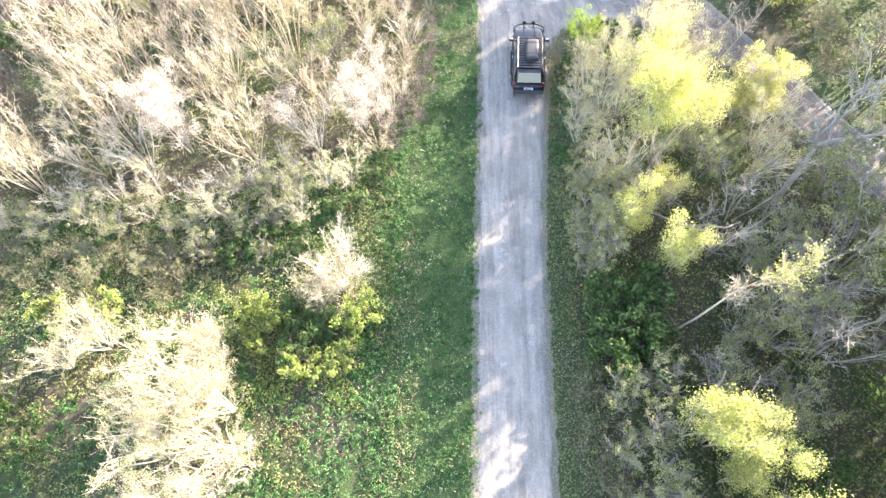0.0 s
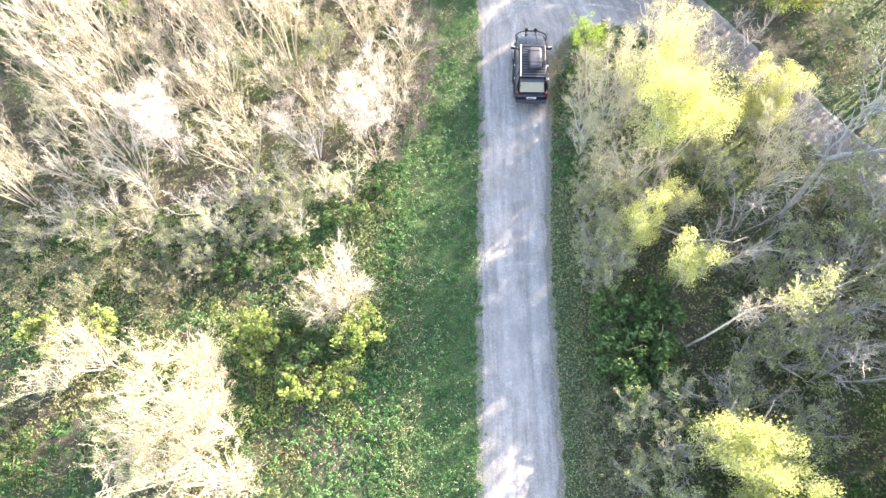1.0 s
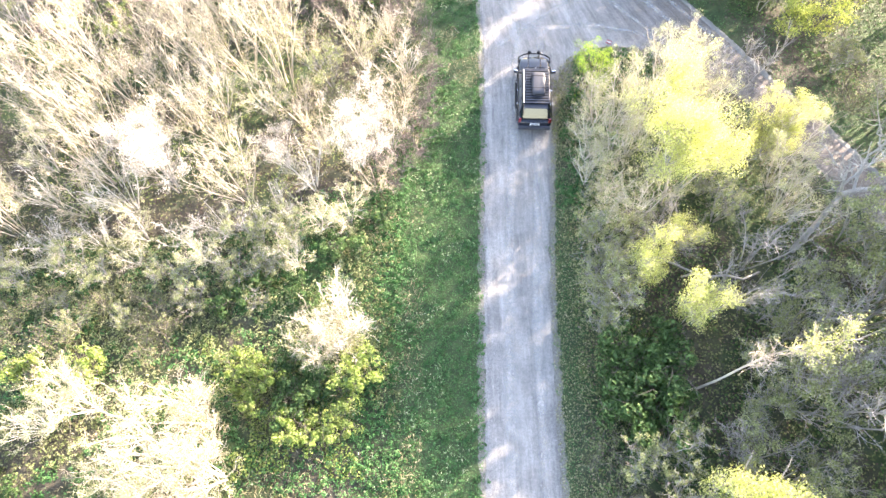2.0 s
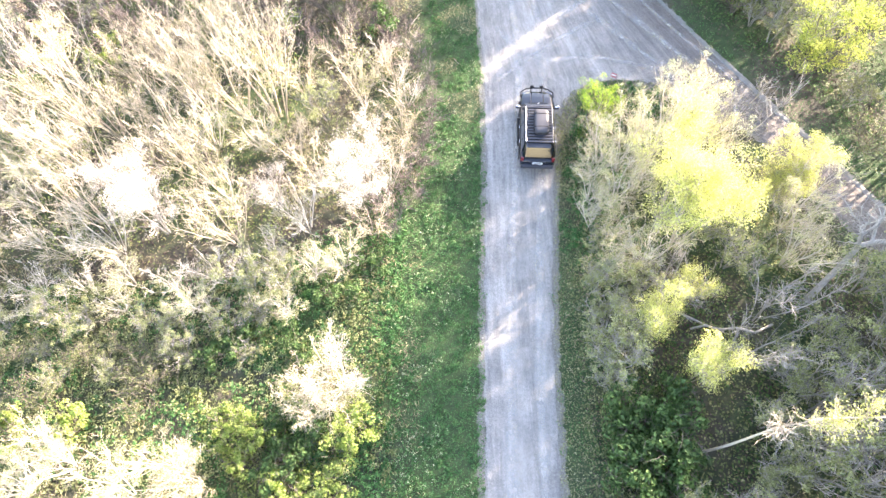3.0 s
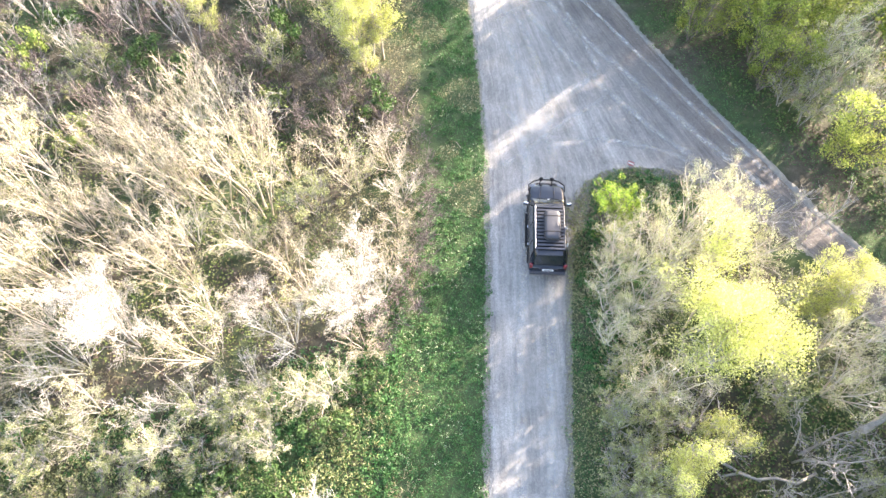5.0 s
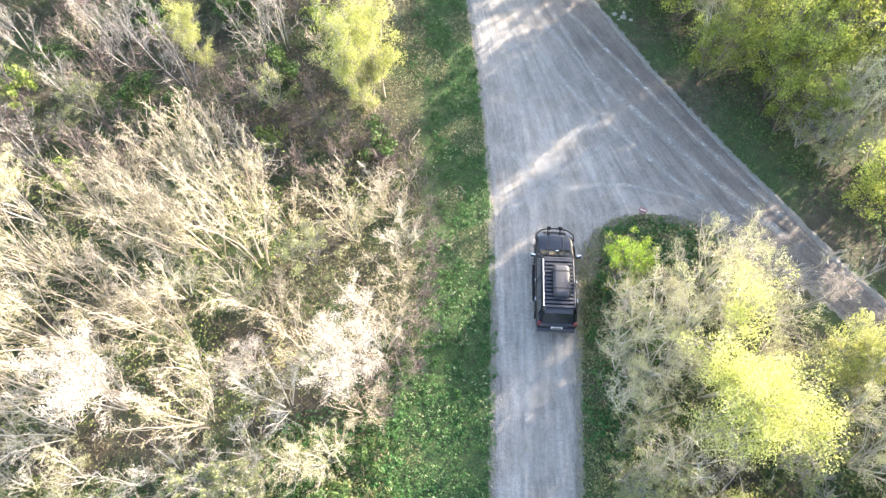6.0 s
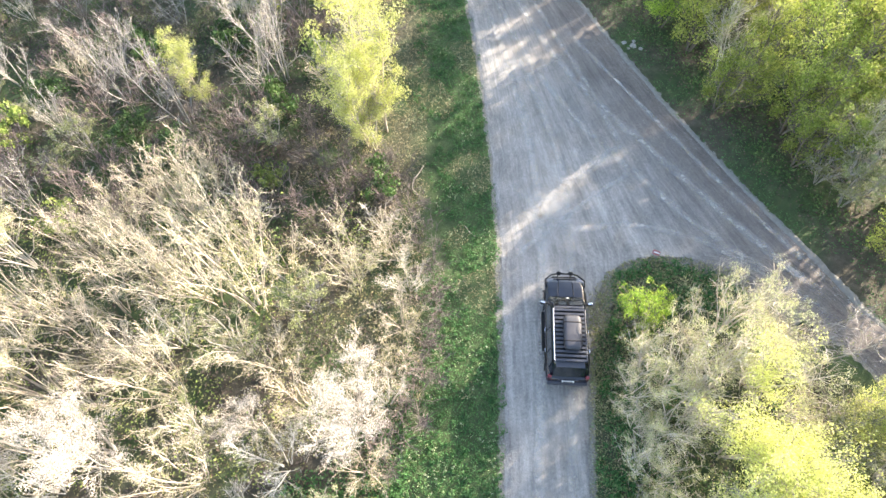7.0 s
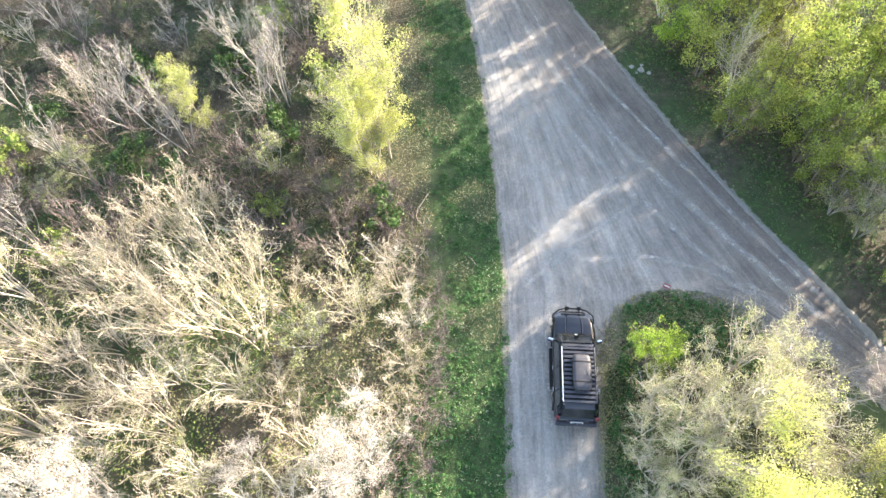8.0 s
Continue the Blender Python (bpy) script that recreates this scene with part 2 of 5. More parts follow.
def rod(points, radius, sides=8):
    """A round bar along points."""
    bm = bmesh.new()
    rings = []
    pts = [Vector(p) for p in points]
    for i, p in enumerate(pts):
        d = (pts[min(i + 1, len(pts) - 1)] - pts[max(i - 1, 0)]).normalized()
        q = d.to_track_quat("Z", "Y")
        rings.append([bm.verts.new(p + q @ Vector((radius * math.cos(a), radius * math.sin(a), 0))) for a in [2 * math.pi * k / sides for k in range(sides)]])
    for a, b in zip(rings, rings[1:]):
        for k in range(sides):
            bm.faces.new((a[k], a[(k + 1) % sides], b[(k + 1) % sides], b[k]))
    bm.faces.new(rings[0][::-1])
    bm.faces.new(rings[-1])
    return bm


def loft(rings, caps=True):
    bm = bmesh.new()
    rows = [[bm.verts.new(p) for p in r] for r in rings]
    n = len(rows[0])
    for a, b in zip(rows, rows[1:]):
        for k in range(n):
            bm.faces.new((a[k], a[(k + 1) % n], b[(k + 1) % n], b[k]))
    if caps:
        bm.faces.new(rows[0][::-1])
        bm.faces.new(rows[-1])
    bmesh.ops.recalc_face_normals(bm, faces=bm.faces[:])
    return bm


def panel(corners, thick=0.012):
    """A pane or plate through four corners, with thickness along its normal."""
    c = [Vector(p) for p in corners]
    n = (c[1] - c[0]).cross(c[2] - c[0]).normalized() * thick
    return loft([[p - n * 0.4 for p in c], [p + n * 0.6 for p in c]])


def thing(name, label, category, group="", at=None):
    e = new(name)
    e.empty_display_size = 0.2
    if at is not None:
        e.matrix_world = at
    return tagged(e, label, category, group)


# ---- the lie of the land ----
LEFT_Y = [-60, 3.6, 9.9, 19.6, 25, 31.5, 37, 44.7, 51, 60, 80]
LEFT_X = [1.2, 1.62, 1.75, 2.02, 2.25, 2.3, 2.1, 1.5, 0.76, -0.8, -5]
RIGHT_Y = [-60, 3.65, 9.3, 14.7, 22, 26, 28.3, 29.4, 30.2, 30.7, 31]
RIGHT_X = [4.5, 4.8, 4.97, 5.1, 5.72, 6.2, 6.6, 7.05, 7.7, 8.5, 9.7]
UPPER_Y = [31, 35.5, 40.4, 46.2, 50.8, 60, 80]
UPPER_X = [17.25, 14.7, 12.2, 9.55, 7.5, 4.2, -0.5]
SIDE_LOW = [(9.7, 31.0), (11.4, 30.85), (13.1, 30.1), (15.1, 28.7), (17.0, 26.9), (18.3, 25.2), (19.6, 22.4), (20.9, 19.9), (22.8, 17.2), (27, 12.5), (45, -6)]
SIDE_HIGH = [(17.25, 31.0), (17.6, 30.4), (18.1, 29.5), (18.9, 28.0), (20.0, 26.4), (21.1, 24.4), (22.1, 22.4), (23.5, 20.5), (25.4, 18.3), (30, 13.5), (48, -4)]


LOW_X, LOW_Y = [p[0] for p in SIDE_LOW], [-p[1] for p in SIDE_LOW]
HIGH_X, HIGH_Y = [p[0] for p in SIDE_HIGH], [-p[1] for p in SIDE_HIGH]


def left_edge(y):
    return float(np.interp(y, LEFT_Y, LEFT_X))


def right_edge(y):
    return float(np.interp(y, RIGHT_Y, RIGHT_X)) if y < 31 else float(np.interp(y, UPPER_Y, UPPER_X))


def wob(x, y, f=0.5, a=1.0):
    return a * noise.noise(Vector((x * f, y * f, 3.7)))


def road_gap(x, y):
    """Metres from the nearest road edge, negative on the road."""
    main = max(left_edge(y) - x, x - right_edge(y))
    if y < 31:
        lx = float(np.interp(-y, LOW_Y, LOW_X))
        hx = float(np.interp(-y, HIGH_Y, HIGH_X))
        return min(main, 0.72 * max(lx - x, x - hx))
    return main


def ground_z(x, y):
    g = road_gap(x, y)
    if g <= 0:
        return -0.03
    k = min(1.0, g / 1.5)
    swell = 0.16 * wob(x, y, 0.16) + 0.07 * wob(x, y, 0.7)
    return -0.03 + k * (0.05 + swell) + (0.07 if y > 31 or x > 18 else 0.02) * math.exp(-((g - 0.35) / 0.25) ** 2)


def build_ground():
    near = np.concatenate([np.arange(-34, -2, 0.6), np.arange(-2, 26, 0.3), np.arange(26, 34.01, 0.6)])
    far = np.array([40, 50, 65, 90, 130, 200, 320, 600, 1200, 3000])
    xs = np.concatenate([-34 - (far[::-1] - 34), near, far])
    ys = np.concatenate([-far[::-1] + 20, np.arange(-19, 66.01, 0.4), far + 40])
    verts = [(x, y, ground_z(x, y) if -30 < y < 75 and abs(x) < 40 else 0.0) for y in ys for x in xs]
    n = len(xs)
    faces = [(j * n + i, j * n + i + 1, (j + 1) * n + i + 1, (j + 1) * n + i) for j in range(len(ys) - 1) for i in range(n - 1)]
    me = mesh_of("ground", verts, faces, GROUND, True)
    spill = me.attributes.new("spill", "FLOAT", "POINT")
    spill.data.foreach_set("value", [math.exp(-max(0.0, road_gap(v[0], v[1])) / (0.14 if v[1] > 31 or v[0] > 16 else 0.28 if v[1] < 27 or v[0] < 4 else 1.1)) if -25 < v[1] < 70 and abs(v[0]) < 40 else 0.0 for v in verts])
    tagged(new("ground", me), "brown leaf-littered soil with green meadow beside the road", "ground", kind="structure")


def build_road():
    verts, faces, uv = [], [], []

    def strip(rows, flows):
        base, w = len(verts), len(rows[0])
        for r, f in zip(rows, flows):
            verts.extend(r)
            uv.extend(f)
        for j in range(len(rows) - 1):
            for i in range(w - 1):
                a = base + j * w + i
                faces.append((a, a + 1, a + w + 1, a + w))

    def crown(x, y, s):
        k = max(0.0, min(1.0, abs(31 - y) / 4))
        rut = math.exp(-((s - 0.27) / 0.10) ** 2) + math.exp(-((s - 0.73) / 0.10) ** 2)
        return 0.024 + k * (0.02 * math.sin(math.pi * s) - 0.012 - 0.018 * rut) + 0.008 * wob(x, y, 1.1) - 0.05 * (s in (0.0, 1.0)) * (k > 0)

    for lo, hi, w in ((-60, 31, 22), (31, 80, 60)):
        rows, flows = [], []
        for y in np.linspace(lo, hi, int((hi - lo) / 0.35) + 1):
            a = left_edge(y) + wob(0, y, 0.9, 0.12) + wob(0, y, 3.3, 0.08)
            b = (right_edge(y) if y < 31 or lo == 31 else 9.7) + (wob(9, y, 0.9, 0.14) + wob(9, y, 3.3, 0.1)) * min(1, abs(31 - y)) * (1 if y < 31 else 0.4)
            if lo == -60 and y > 30.99:
                b = 9.7
            row = [(a + (b - a) * s, y, crown(a + (b - a) * s, y, s) if lo < 0 else 0.024 + 0.008 * wob(a + (b - a) * s, y, 1.1) - 0.05 * (s in (0.0, 1.0)) * (y > 31)) for s in np.linspace(0, 1, w)]
            rows.append(row)
            flows.append([(p[0] if lo < 0 else 2.3 + 14.95 * k / (w - 1), p[1]) for k, p in enumerate(row)])
        strip(rows, flows)
    rows, flows = [], []
    ks = np.linspace(0, len(SIDE_LOW) - 1, 110)
    run = 0.0
    for i, k in enumerate(ks):
        a = Vector((np.interp(k, range(len(SIDE_LOW)), [p[0] for p in SIDE_LOW]), np.interp(k, range(len(SIDE_LOW)), [p[1] for p in SIDE_LOW])))
        b = Vector((np.interp(k, range(len(SIDE_HIGH)), [p[0] for p in SIDE_HIGH]), np.interp(k, range(len(SIDE_HIGH)), [p[1] for p in SIDE_HIGH])))
        row = []
        for s in np.linspace(0, 1, 16):
            q = a.lerp(b, s)
            j = wob(q.x, q.y, 0.9, 0.08) if s in (0, 1) and i else 0
            row.append((q.x + j, q.y + j, crown(q.x, q.y, s)))
        rows.append(row)
        run += (a.lerp(b, 0.5) - was).length if i else 0.0
        was = a.lerp(b, 0.5)
        flows.append([(9.7 + 7.55 * k / 15, 31.0 - run) for k in range(16)])
    strip(rows, flows)
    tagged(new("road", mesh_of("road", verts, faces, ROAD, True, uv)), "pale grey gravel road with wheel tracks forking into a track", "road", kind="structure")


# ---- trees ----
def grown(rng, o, d, length, n, up=0.15, wild=0.12):
    """Curved shoots from origins o along d."""
    m = len(o)
    s = np.linspace(0, 1, n)[None, :, None]
    bend = rng.normal(0, wild, (m, 1, 3))
    bend[..., 2] += up
    side = rng.normal(0, wild * 0.35, (m, n, 3)) * np.sin(np.pi * s) ** 0.5
    return o[:, None] + (d[:, None] * s + bend * s ** 2 + side) * length[:, None, None]


def unit(v):
    return v / np.maximum(np.linalg.norm(v, axis=-1, keepdims=True), 1e-6)


def along(rng, paths, count, lo, hi):
    """count places on the paths: place, direction and how far up the path."""
    m, n, _ = paths.shape
    length = np.linalg.norm(paths[:, -1] - paths[:, 0], axis=1)
    who = rng.choice(m, count, p=length / length.sum())
    f = rng.uniform(lo, hi, count)
    k = np.minimum((f * (n - 1)).astype(int), n - 2)
    r = (f * (n - 1) - k)[:, None]
    a, b = paths[who, k], paths[who, k + 1]
    return a + (b - a) * r, unit(b - a), f, who


def tubes(paths, r0, r1, sides):
    """Tapered tubes round the paths: vertices and quads."""
    m, n, _ = paths.shape
    t = unit(np.gradient(paths, axis=1))
    ref = np.where(np.abs(t[..., 2:3]) > 0.9, np.array([1.0, 0, 0]), np.array([0, 0, 1.0]))
    u = unit(np.cross(t, ref))
    w = np.cross(t, u)
    s = np.linspace(0, 1, n)[None, :]
    r = (np.asarray(r0).reshape(-1, 1) * (1 - s) + np.asarray(r1).reshape(-1, 1) * s)[..., None, None]
    a = np.arange(sides) * 2 * np.pi / sides
    v = paths[:, :, None] + r * (np.cos(a)[None, None, :, None] * u[:, :, None] + np.sin(a)[None, None, :, None] * w[:, :, None])
    base = (np.arange(m) * n * sides)[:, None, None] + (np.arange(n - 1) * sides)[None, :, None]
    k = np.arange(sides)[None, None]
    k2 = (k + 1) % sides
    f = np.stack([base + k, base + k2, base + sides + k2, base + sides + k], -1).reshape(-1, 4)
    return v.reshape(-1, 3), f


def joined(pieces):
    vs, fs, n = [], [], 0
    for v, f in pieces:
        vs.append(v)
        fs.append(f + n)
        n += len(v)
    return np.concatenate(vs), np.concatenate(fs)


def leaves(rng, at, size, flat=0.5, slim=0.62, facing=None):
    """A folded diamond leaf at every place, facing up or along the given directions."""
    m = len(at)
    nrm = rng.normal(0, 1, (m, 3))
    if facing is None:
        nrm[:, 2] = np.abs(nrm[:, 2]) + flat * 2
    else:
        nrm = 0.4 * nrm + facing
    nrm = unit(nrm)
    a = unit(np.cross(nrm, rng.normal(0, 1, (m, 3))))
    b = np.cross(nrm, a)
    s = (size * rng.uniform(0.6, 1.4, m))[:, None]
    lift = nrm * s * 0.15
    v = np.stack([at - a * s * 0.5, at + b * s * slim * 0.5 + lift, at + a * s * 0.5, at - b * s * slim * 0.5 + lift], 1)
    return v.reshape(-1, 3), np.arange(m * 4).reshape(-1, 4)


def tree(name, label, category, seed, h, r, stems=3, limbs=40, twigs=300, subs=700, leaf_sets=(), bark=BARK_GREY, twig=TWIG_GREY,
         thick=0.06, lean=(0, 0), start=0.2, vase=1.0, up=0.25, twig_len=0.6, group="", fine=1.0):
    """A tree with stems, limbs, twigs and leaves. leaf_sets: (material, count, leaf size, spread from the twig, side of the crown or None)."""
    rng = np.random.default_rng(seed)
    ang = rng.uniform(0, 2 * np.pi) + np.arange(stems) * 2 * np.pi / max(stems, 1) + rng.normal(0, 0.5, stems)
    out = r * rng.uniform(0.25, 0.75, stems) * (0.25 if stems == 1 else 1)
    tall = h * rng.uniform(0.78, 0.95, stems)
    tall[0] = h * 0.92
    s = np.linspace(0, 1, 9)
    ph = rng.uniform(0, 6.28, (stems, 2))
    trunk = np.zeros((stems, 9, 3))
    for i in range(stems):
        sway = 0.05 * h * np.sin(s * 5 + ph[i, 0]) * s, 0.05 * h * np.sin(s * 4 + ph[i, 1]) * s
        trunk[i, :, 0] = math.cos(ang[i]) * (out[i] * s ** vase + 0.06) + lean[0] * s ** 1.1 + sway[0]
        trunk[i, :, 1] = math.sin(ang[i]) * (out[i] * s ** vase + 0.06) + lean[1] * s ** 1.1 + sway[1]
        trunk[i, :, 2] = tall[i] * s - 0.12
    o, d, f, _ = along(rng, trunk, limbs, start, 0.97)
    rad = rng.normal(0, 1, (limbs, 3))
    rad[:, 2] = 0
    d1 = unit(0.55 * d + 0.85 * unit(rad) + np.array([0, 0, 0.15]))
    l1 = r * rng.uniform(0.45, 0.95, limbs) * (1.15 - 0.65 * f)
    limb = grown(rng, o, d1, l1, 5, up, 0.16)
    o, d, f, _ = along(rng, limb, twigs, 0.2, 1.0)
    top = rng.integers(0, stems, twigs // 8)
    o[: len(top)] = trunk[top, -1] - (trunk[top, -1] - trunk[top, -2]) * rng.uniform(0, 1, (len(top), 1))
    d2 = unit(0.75 * d + 0.6 * rng.normal(0, 1, (twigs, 3)) + np.array([0, 0, 0.3]))
    l2 = twig_len * rng.uniform(0.5, 1.3, twigs)
    tw = grown(rng, o, d2, l2, 3, 0.15, 0.15)
    o, d, f, _ = along(rng, tw, subs, 0.15, 1.0)
    d3 = unit(0.8 * d + 0.55 * rng.normal(0, 1, (subs, 3)) + np.array([0, 0, 0.2]))
    sb = grown(rng, o, d3, twig_len * 0.55 * rng.uniform(0.5, 1.3, subs), 2, 0.1, 0.15)
    e = thing(name, label, category, group)
    v, f4 = joined([tubes(trunk, thick * rng.uniform(0.75, 1.2, stems), thick * 0.25, 6), tubes(limb, thick * 0.46 * (0.5 + l1 / max(l1.max(), 0.01)) / 1.3, thick * 0.16, 4)])
    part_of("trunk", mesh_of("trunk", v, f4, bark, True), e)
    v, f4 = joined([tubes(tw, np.full(twigs, 0.011 * fine), 0.006 * fine, 3), tubes(sb, np.full(subs, 0.007 * fine), 0.004 * fine, 3)])
    tagged(part_of("branchwork", mesh_of("branchwork", v, f4, twig), e), kind="stuff")
    for mat, count, size, spread, way in leaf_sets:
        src = joined([(tw.reshape(-1, 3), np.zeros((0, 4), int)), (sb.reshape(-1, 3), np.zeros((0, 4), int))])[0]
        if way is not None:
            mid = src.mean(0)
            src = src[((src - mid) @ np.array(way)) > rng.normal(0.1 * r, 0.25 * r, len(src))]
        if size * count > 600:
            clump = np.array([noise.noise(Vector(q * (1.1 if h > 3 else 2.2)) + Vector((seed, 0, 0))) for q in src])
            src = src[clump > (-0.3 if mat is LEAF_YELLOW else -0.12)]
        if count >= 1000:      # leaves sit in rounded sprays at the twig ends
            sprays = src[rng.integers(0, len(src), count // 42)] + rng.normal(0, spread * 0.5, (count // 42, 3))
            reach = spread * rng.uniform(1.5, 3.0, len(sprays))
            who = rng.integers(0, len(sprays), count)
            way_out = unit(rng.normal(0, 1, (count, 3)) + np.array([0, 0, 0.35]))
            at = sprays[who] + way_out * (reach[who] * rng.uniform(0.25, 1.0, count) ** 0.5)[:, None] * np.array([1, 1, 0.8])
            at[:, 2] = np.maximum(at[:, 2], 0.05)
            v, f4 = leaves(rng, at, size, facing=way_out)
        else:
            at = src[rng.integers(0, len(src), count)] + np.clip(rng.normal(0, 1, (count, 3)), -1.5, 1.5) * spread
            at[:, 2] = np.maximum(at[:, 2], 0.05)
            v, f4 = leaves(rng, at, size)
        tagged(part_of("crown", mesh_of("crown", v, f4, mat), e), kind="stuff")
    return e


def plume_tree(name, label, seed, h, spread, stems, limbs, twigs, subs, bark, twig, leaf_sets=(), group="", thick=0.05, limb_len=1.25, fine=1.0):
    """A many-stemmed bare tree: upright stems, each feathered with fine rising side shoots."""
    rng = np.random.default_rng(seed)
    s = np.linspace(0, 1, 10)[None, :, None]
    ang = np.arange(stems) * 2.4 + rng.normal(0, 0.4, stems)
    tilt = spread * rng.uniform(0.25, 1.0, stems)
    tall = h * rng.uniform(0.62, 1.0, stems)
    tall[0] = h
    foot = np.stack([np.cos(ang), np.sin(ang), 0 * ang], 1) * 0.22
    tip = foot + np.stack([np.cos(ang) * tilt, np.sin(ang) * tilt, tall], 1)
    belly = rng.normal(0, 0.16, (stems, 1, 3)) * np.array([1, 1, 0.2])
    kink = rng.normal(0, 0.035, (stems, 10, 3)) * s
    trunk = foot[:, None] * (1 - s) + tip[:, None] * s + belly * np.sin(np.pi * s) + kink
    trunk[:, 0, 2] = -0.15
    o, d, f, _ = along(rng, trunk, limbs, 0.22, 0.98)
    side = rng.normal(0, 1, (limbs, 3)) * np.array([1, 1, 0.25])
    l1 = limb_len * rng.uniform(0.55, 1.2, limbs) * (1.12 - 0.78 * f)
    limb = grown(rng, o, unit(0.72 * d + 0.72 * unit(side)), l1, 4, 0.28, 0.10)
    o, d, f, _ = along(rng, limb, twigs, 0.12, 1.0)
    lead, dl, fl, _ = along(rng, trunk, twigs // 5, 0.7, 1.0)
    o[:len(lead)], d[:len(lead)] = lead, dl
    d2 = unit(0.85 * d + 0.42 * rng.normal(0, 1, (twigs, 3)) + np.array([0, 0, 0.15]))
    tw = grown(rng, o, d2, 0.5 * rng.uniform(0.5, 1.3, twigs), 3, 0.1, 0.12)
    o, d, f, _ = along(rng, tw, subs, 0.1, 1.0)
    d3 = unit(0.8 * d + 0.5 * rng.normal(0, 1, (subs, 3)))
    sb = grown(rng, o, d3, 0.27 * rng.uniform(0.5, 1.4, subs), 2, 0.05, 0.1)
    e = thing(name, label, "tree" if h > 3 else "bush", group)
    v, f4 = joined([tubes(trunk, thick * rng.uniform(0.6, 1.0, stems), thick * 0.16, 5), tubes(limb, thick * 0.3 * (0.4 + 0.6 * l1 / l1.max()), thick * 0.11, 3)])
    part_of("trunk", mesh_of("trunk", v, f4, bark, True), e)
    v, f4 = joined([tubes(tw, np.full(twigs, 0.009 * fine), 0.005 * fine, 3), tubes(sb, np.full(subs, 0.006 * fine), 0.004 * fine, 3)])
    tagged(part_of("branchwork", mesh_of("branchwork", v, f4, twig), e), kind="stuff")
    src = np.concatenate([tw[:, 1:].reshape(-1, 3), sb.reshape(-1, 3)])
    for mat, count, size, lo, hi in leaf_sets:
        here = src[(src[:, 2] > lo * h) & (src[:, 2] < hi * h)]
        v, f4 = leaves(rng, here[rng.integers(0, len(here), count)] + rng.normal(0, 0.05, (count, 3)), size)
        tagged(part_of("crown", mesh_of("crown", v, f4, mat), e), kind="stuff")
    return e


def put(proto, x, y, turn=0.0, size=1.0, tall=1.0, used=set()):
    """Stand the first tree of its kind, or a copy of it, on the ground."""
    m = pose(x, y, ground_z(x, y), 0, 0, turn) @ Matrix.Diagonal((size, size, size * tall, 1))
    if proto.name in used:
        return copy_thing(proto, m)
    used.add(proto.name)
    proto.matrix_world = m
    return proto


build_ground()
build_road()

BARE = [plume_tree("bare_tree", ("leafless beige-grey tree of upright stems and fine twigs", "bare pale tree with white-grey stems and feathery twigs", "bare tree with yellowish opening buds on fine twigs")[i % 3], 10 + i, 5.2, 2.1, 7 + i % 3, 70, 360, 460,
                   (BARK_PALE, BARK_WHITE, BARK_PALE)[i % 3], (TWIG_BEIGE, TWIG_PALE, TWIG_BEIGE)[i % 3], [((LEAF_BUD, LEAF_BUD, LEAF_CREAM)[i % 3], (1200, 500, 1700)[i % 3], 0.046, 0.35, 1.0), (LEAF_KHAKI, 900, 0.06, 0.0, 0.6)],
                   "bare trees of the thicket", (0.046, 0.056, 0.042)[i % 3], 1.5) for i in range(6)]
BUDDING = [tree("budding_tree", "pale tree with cream-yellow new leaves on grey limbs", "tree", 30 + i, 4.8, 2.2, 5, 40, 240, 260,
                [(LEAF_CREAM, 4200, 0.052, 0.10, None), (LEAF_BUD, 500, 0.05, 0.10, None)], BARK_WHITE, TWIG_BEIGE, 0.044, start=0.12, up=0.3, group="budding trees", fine=0.8) for i in range(4)]
WHITE = [tree("blossoming_tree", "tree covered in white blossom in full sunlight", "tree", 40 + i, 5.0, 1.7, 4, 36, 260, 400,
              [(LEAF_WHITE, 8000, 0.04, 0.11, None)], BARK_GREY, TWIG_BEIGE, 0.045, group="blossoming trees") for i in range(2)]
YELLOW = [tree("yellow_green_tree", "rounded tree with dense bright yellow-green spring leaves", "tree", 50 + i, 6.0, 1.5, 2, 40, 240, 160,
               [(LEAF_YELLOW, 11000, 0.06, 0.13, None)], BARK_PALE, TWIG_GREY, 0.045, start=0.1, group="yellow-green trees") for i in range(4)]
CANOPY = [tree("yellow_green_tree", "broad-crowned tree with dense pale yellow-green spring leaves", "tree", 150 + i, 6.2, 2.3, 5, 60, 330, 120,
               [(LEAF_YELLOW, 20000, 0.06, 0.19, None)], BARK_PALE, TWIG_GREY, 0.05, start=0.6, up=0.2, twig_len=0.7, group="yellow-green trees") for i in range(2)]
SAPLING = [tree("yellow_green_sapling", "young compact tree with bright yellow-green leaves", "tree", 160 + i, 4.6, 0.95, 2, 30, 170, 100,
                [(LEAF_YELLOW, 5200, 0.06, 0.14, None)], BARK_PALE, TWIG_GREY, 0.035, start=0.25, twig_len=0.4, group="yellow-green saplings") for i in range(3)]
GREEN = [tree("green_tree", "tree with dense fresh mid-green spring leaves", "tree", 60 + i, 5.8, 2.2, 4, 46, 240, 80,
              [((LEAF_SPRING, LEAF_LIME, LEAF_FRESH)[i], 8400, 0.09, 0.17, None)], BARK_BROWN, BARK_BROWN, 0.05, start=0.06, group="green trees") for i in range(3)]
# nearly all of these stand out of view, added to shade road and meadow
TALL = [tree("tall_tree", "tall leafy green tree, mostly out of view, added for shade", "tree", 65 + i, 9.0, 3.0, 3, 40, 120, 20,
             [(LEAF_LIME, 1900, 0.31, 0.30, None)], BARK_BROWN, BARK_BROWN, 0.1, start=0.1, twig_len=0.8, group="tall trees") for i in range(2)]
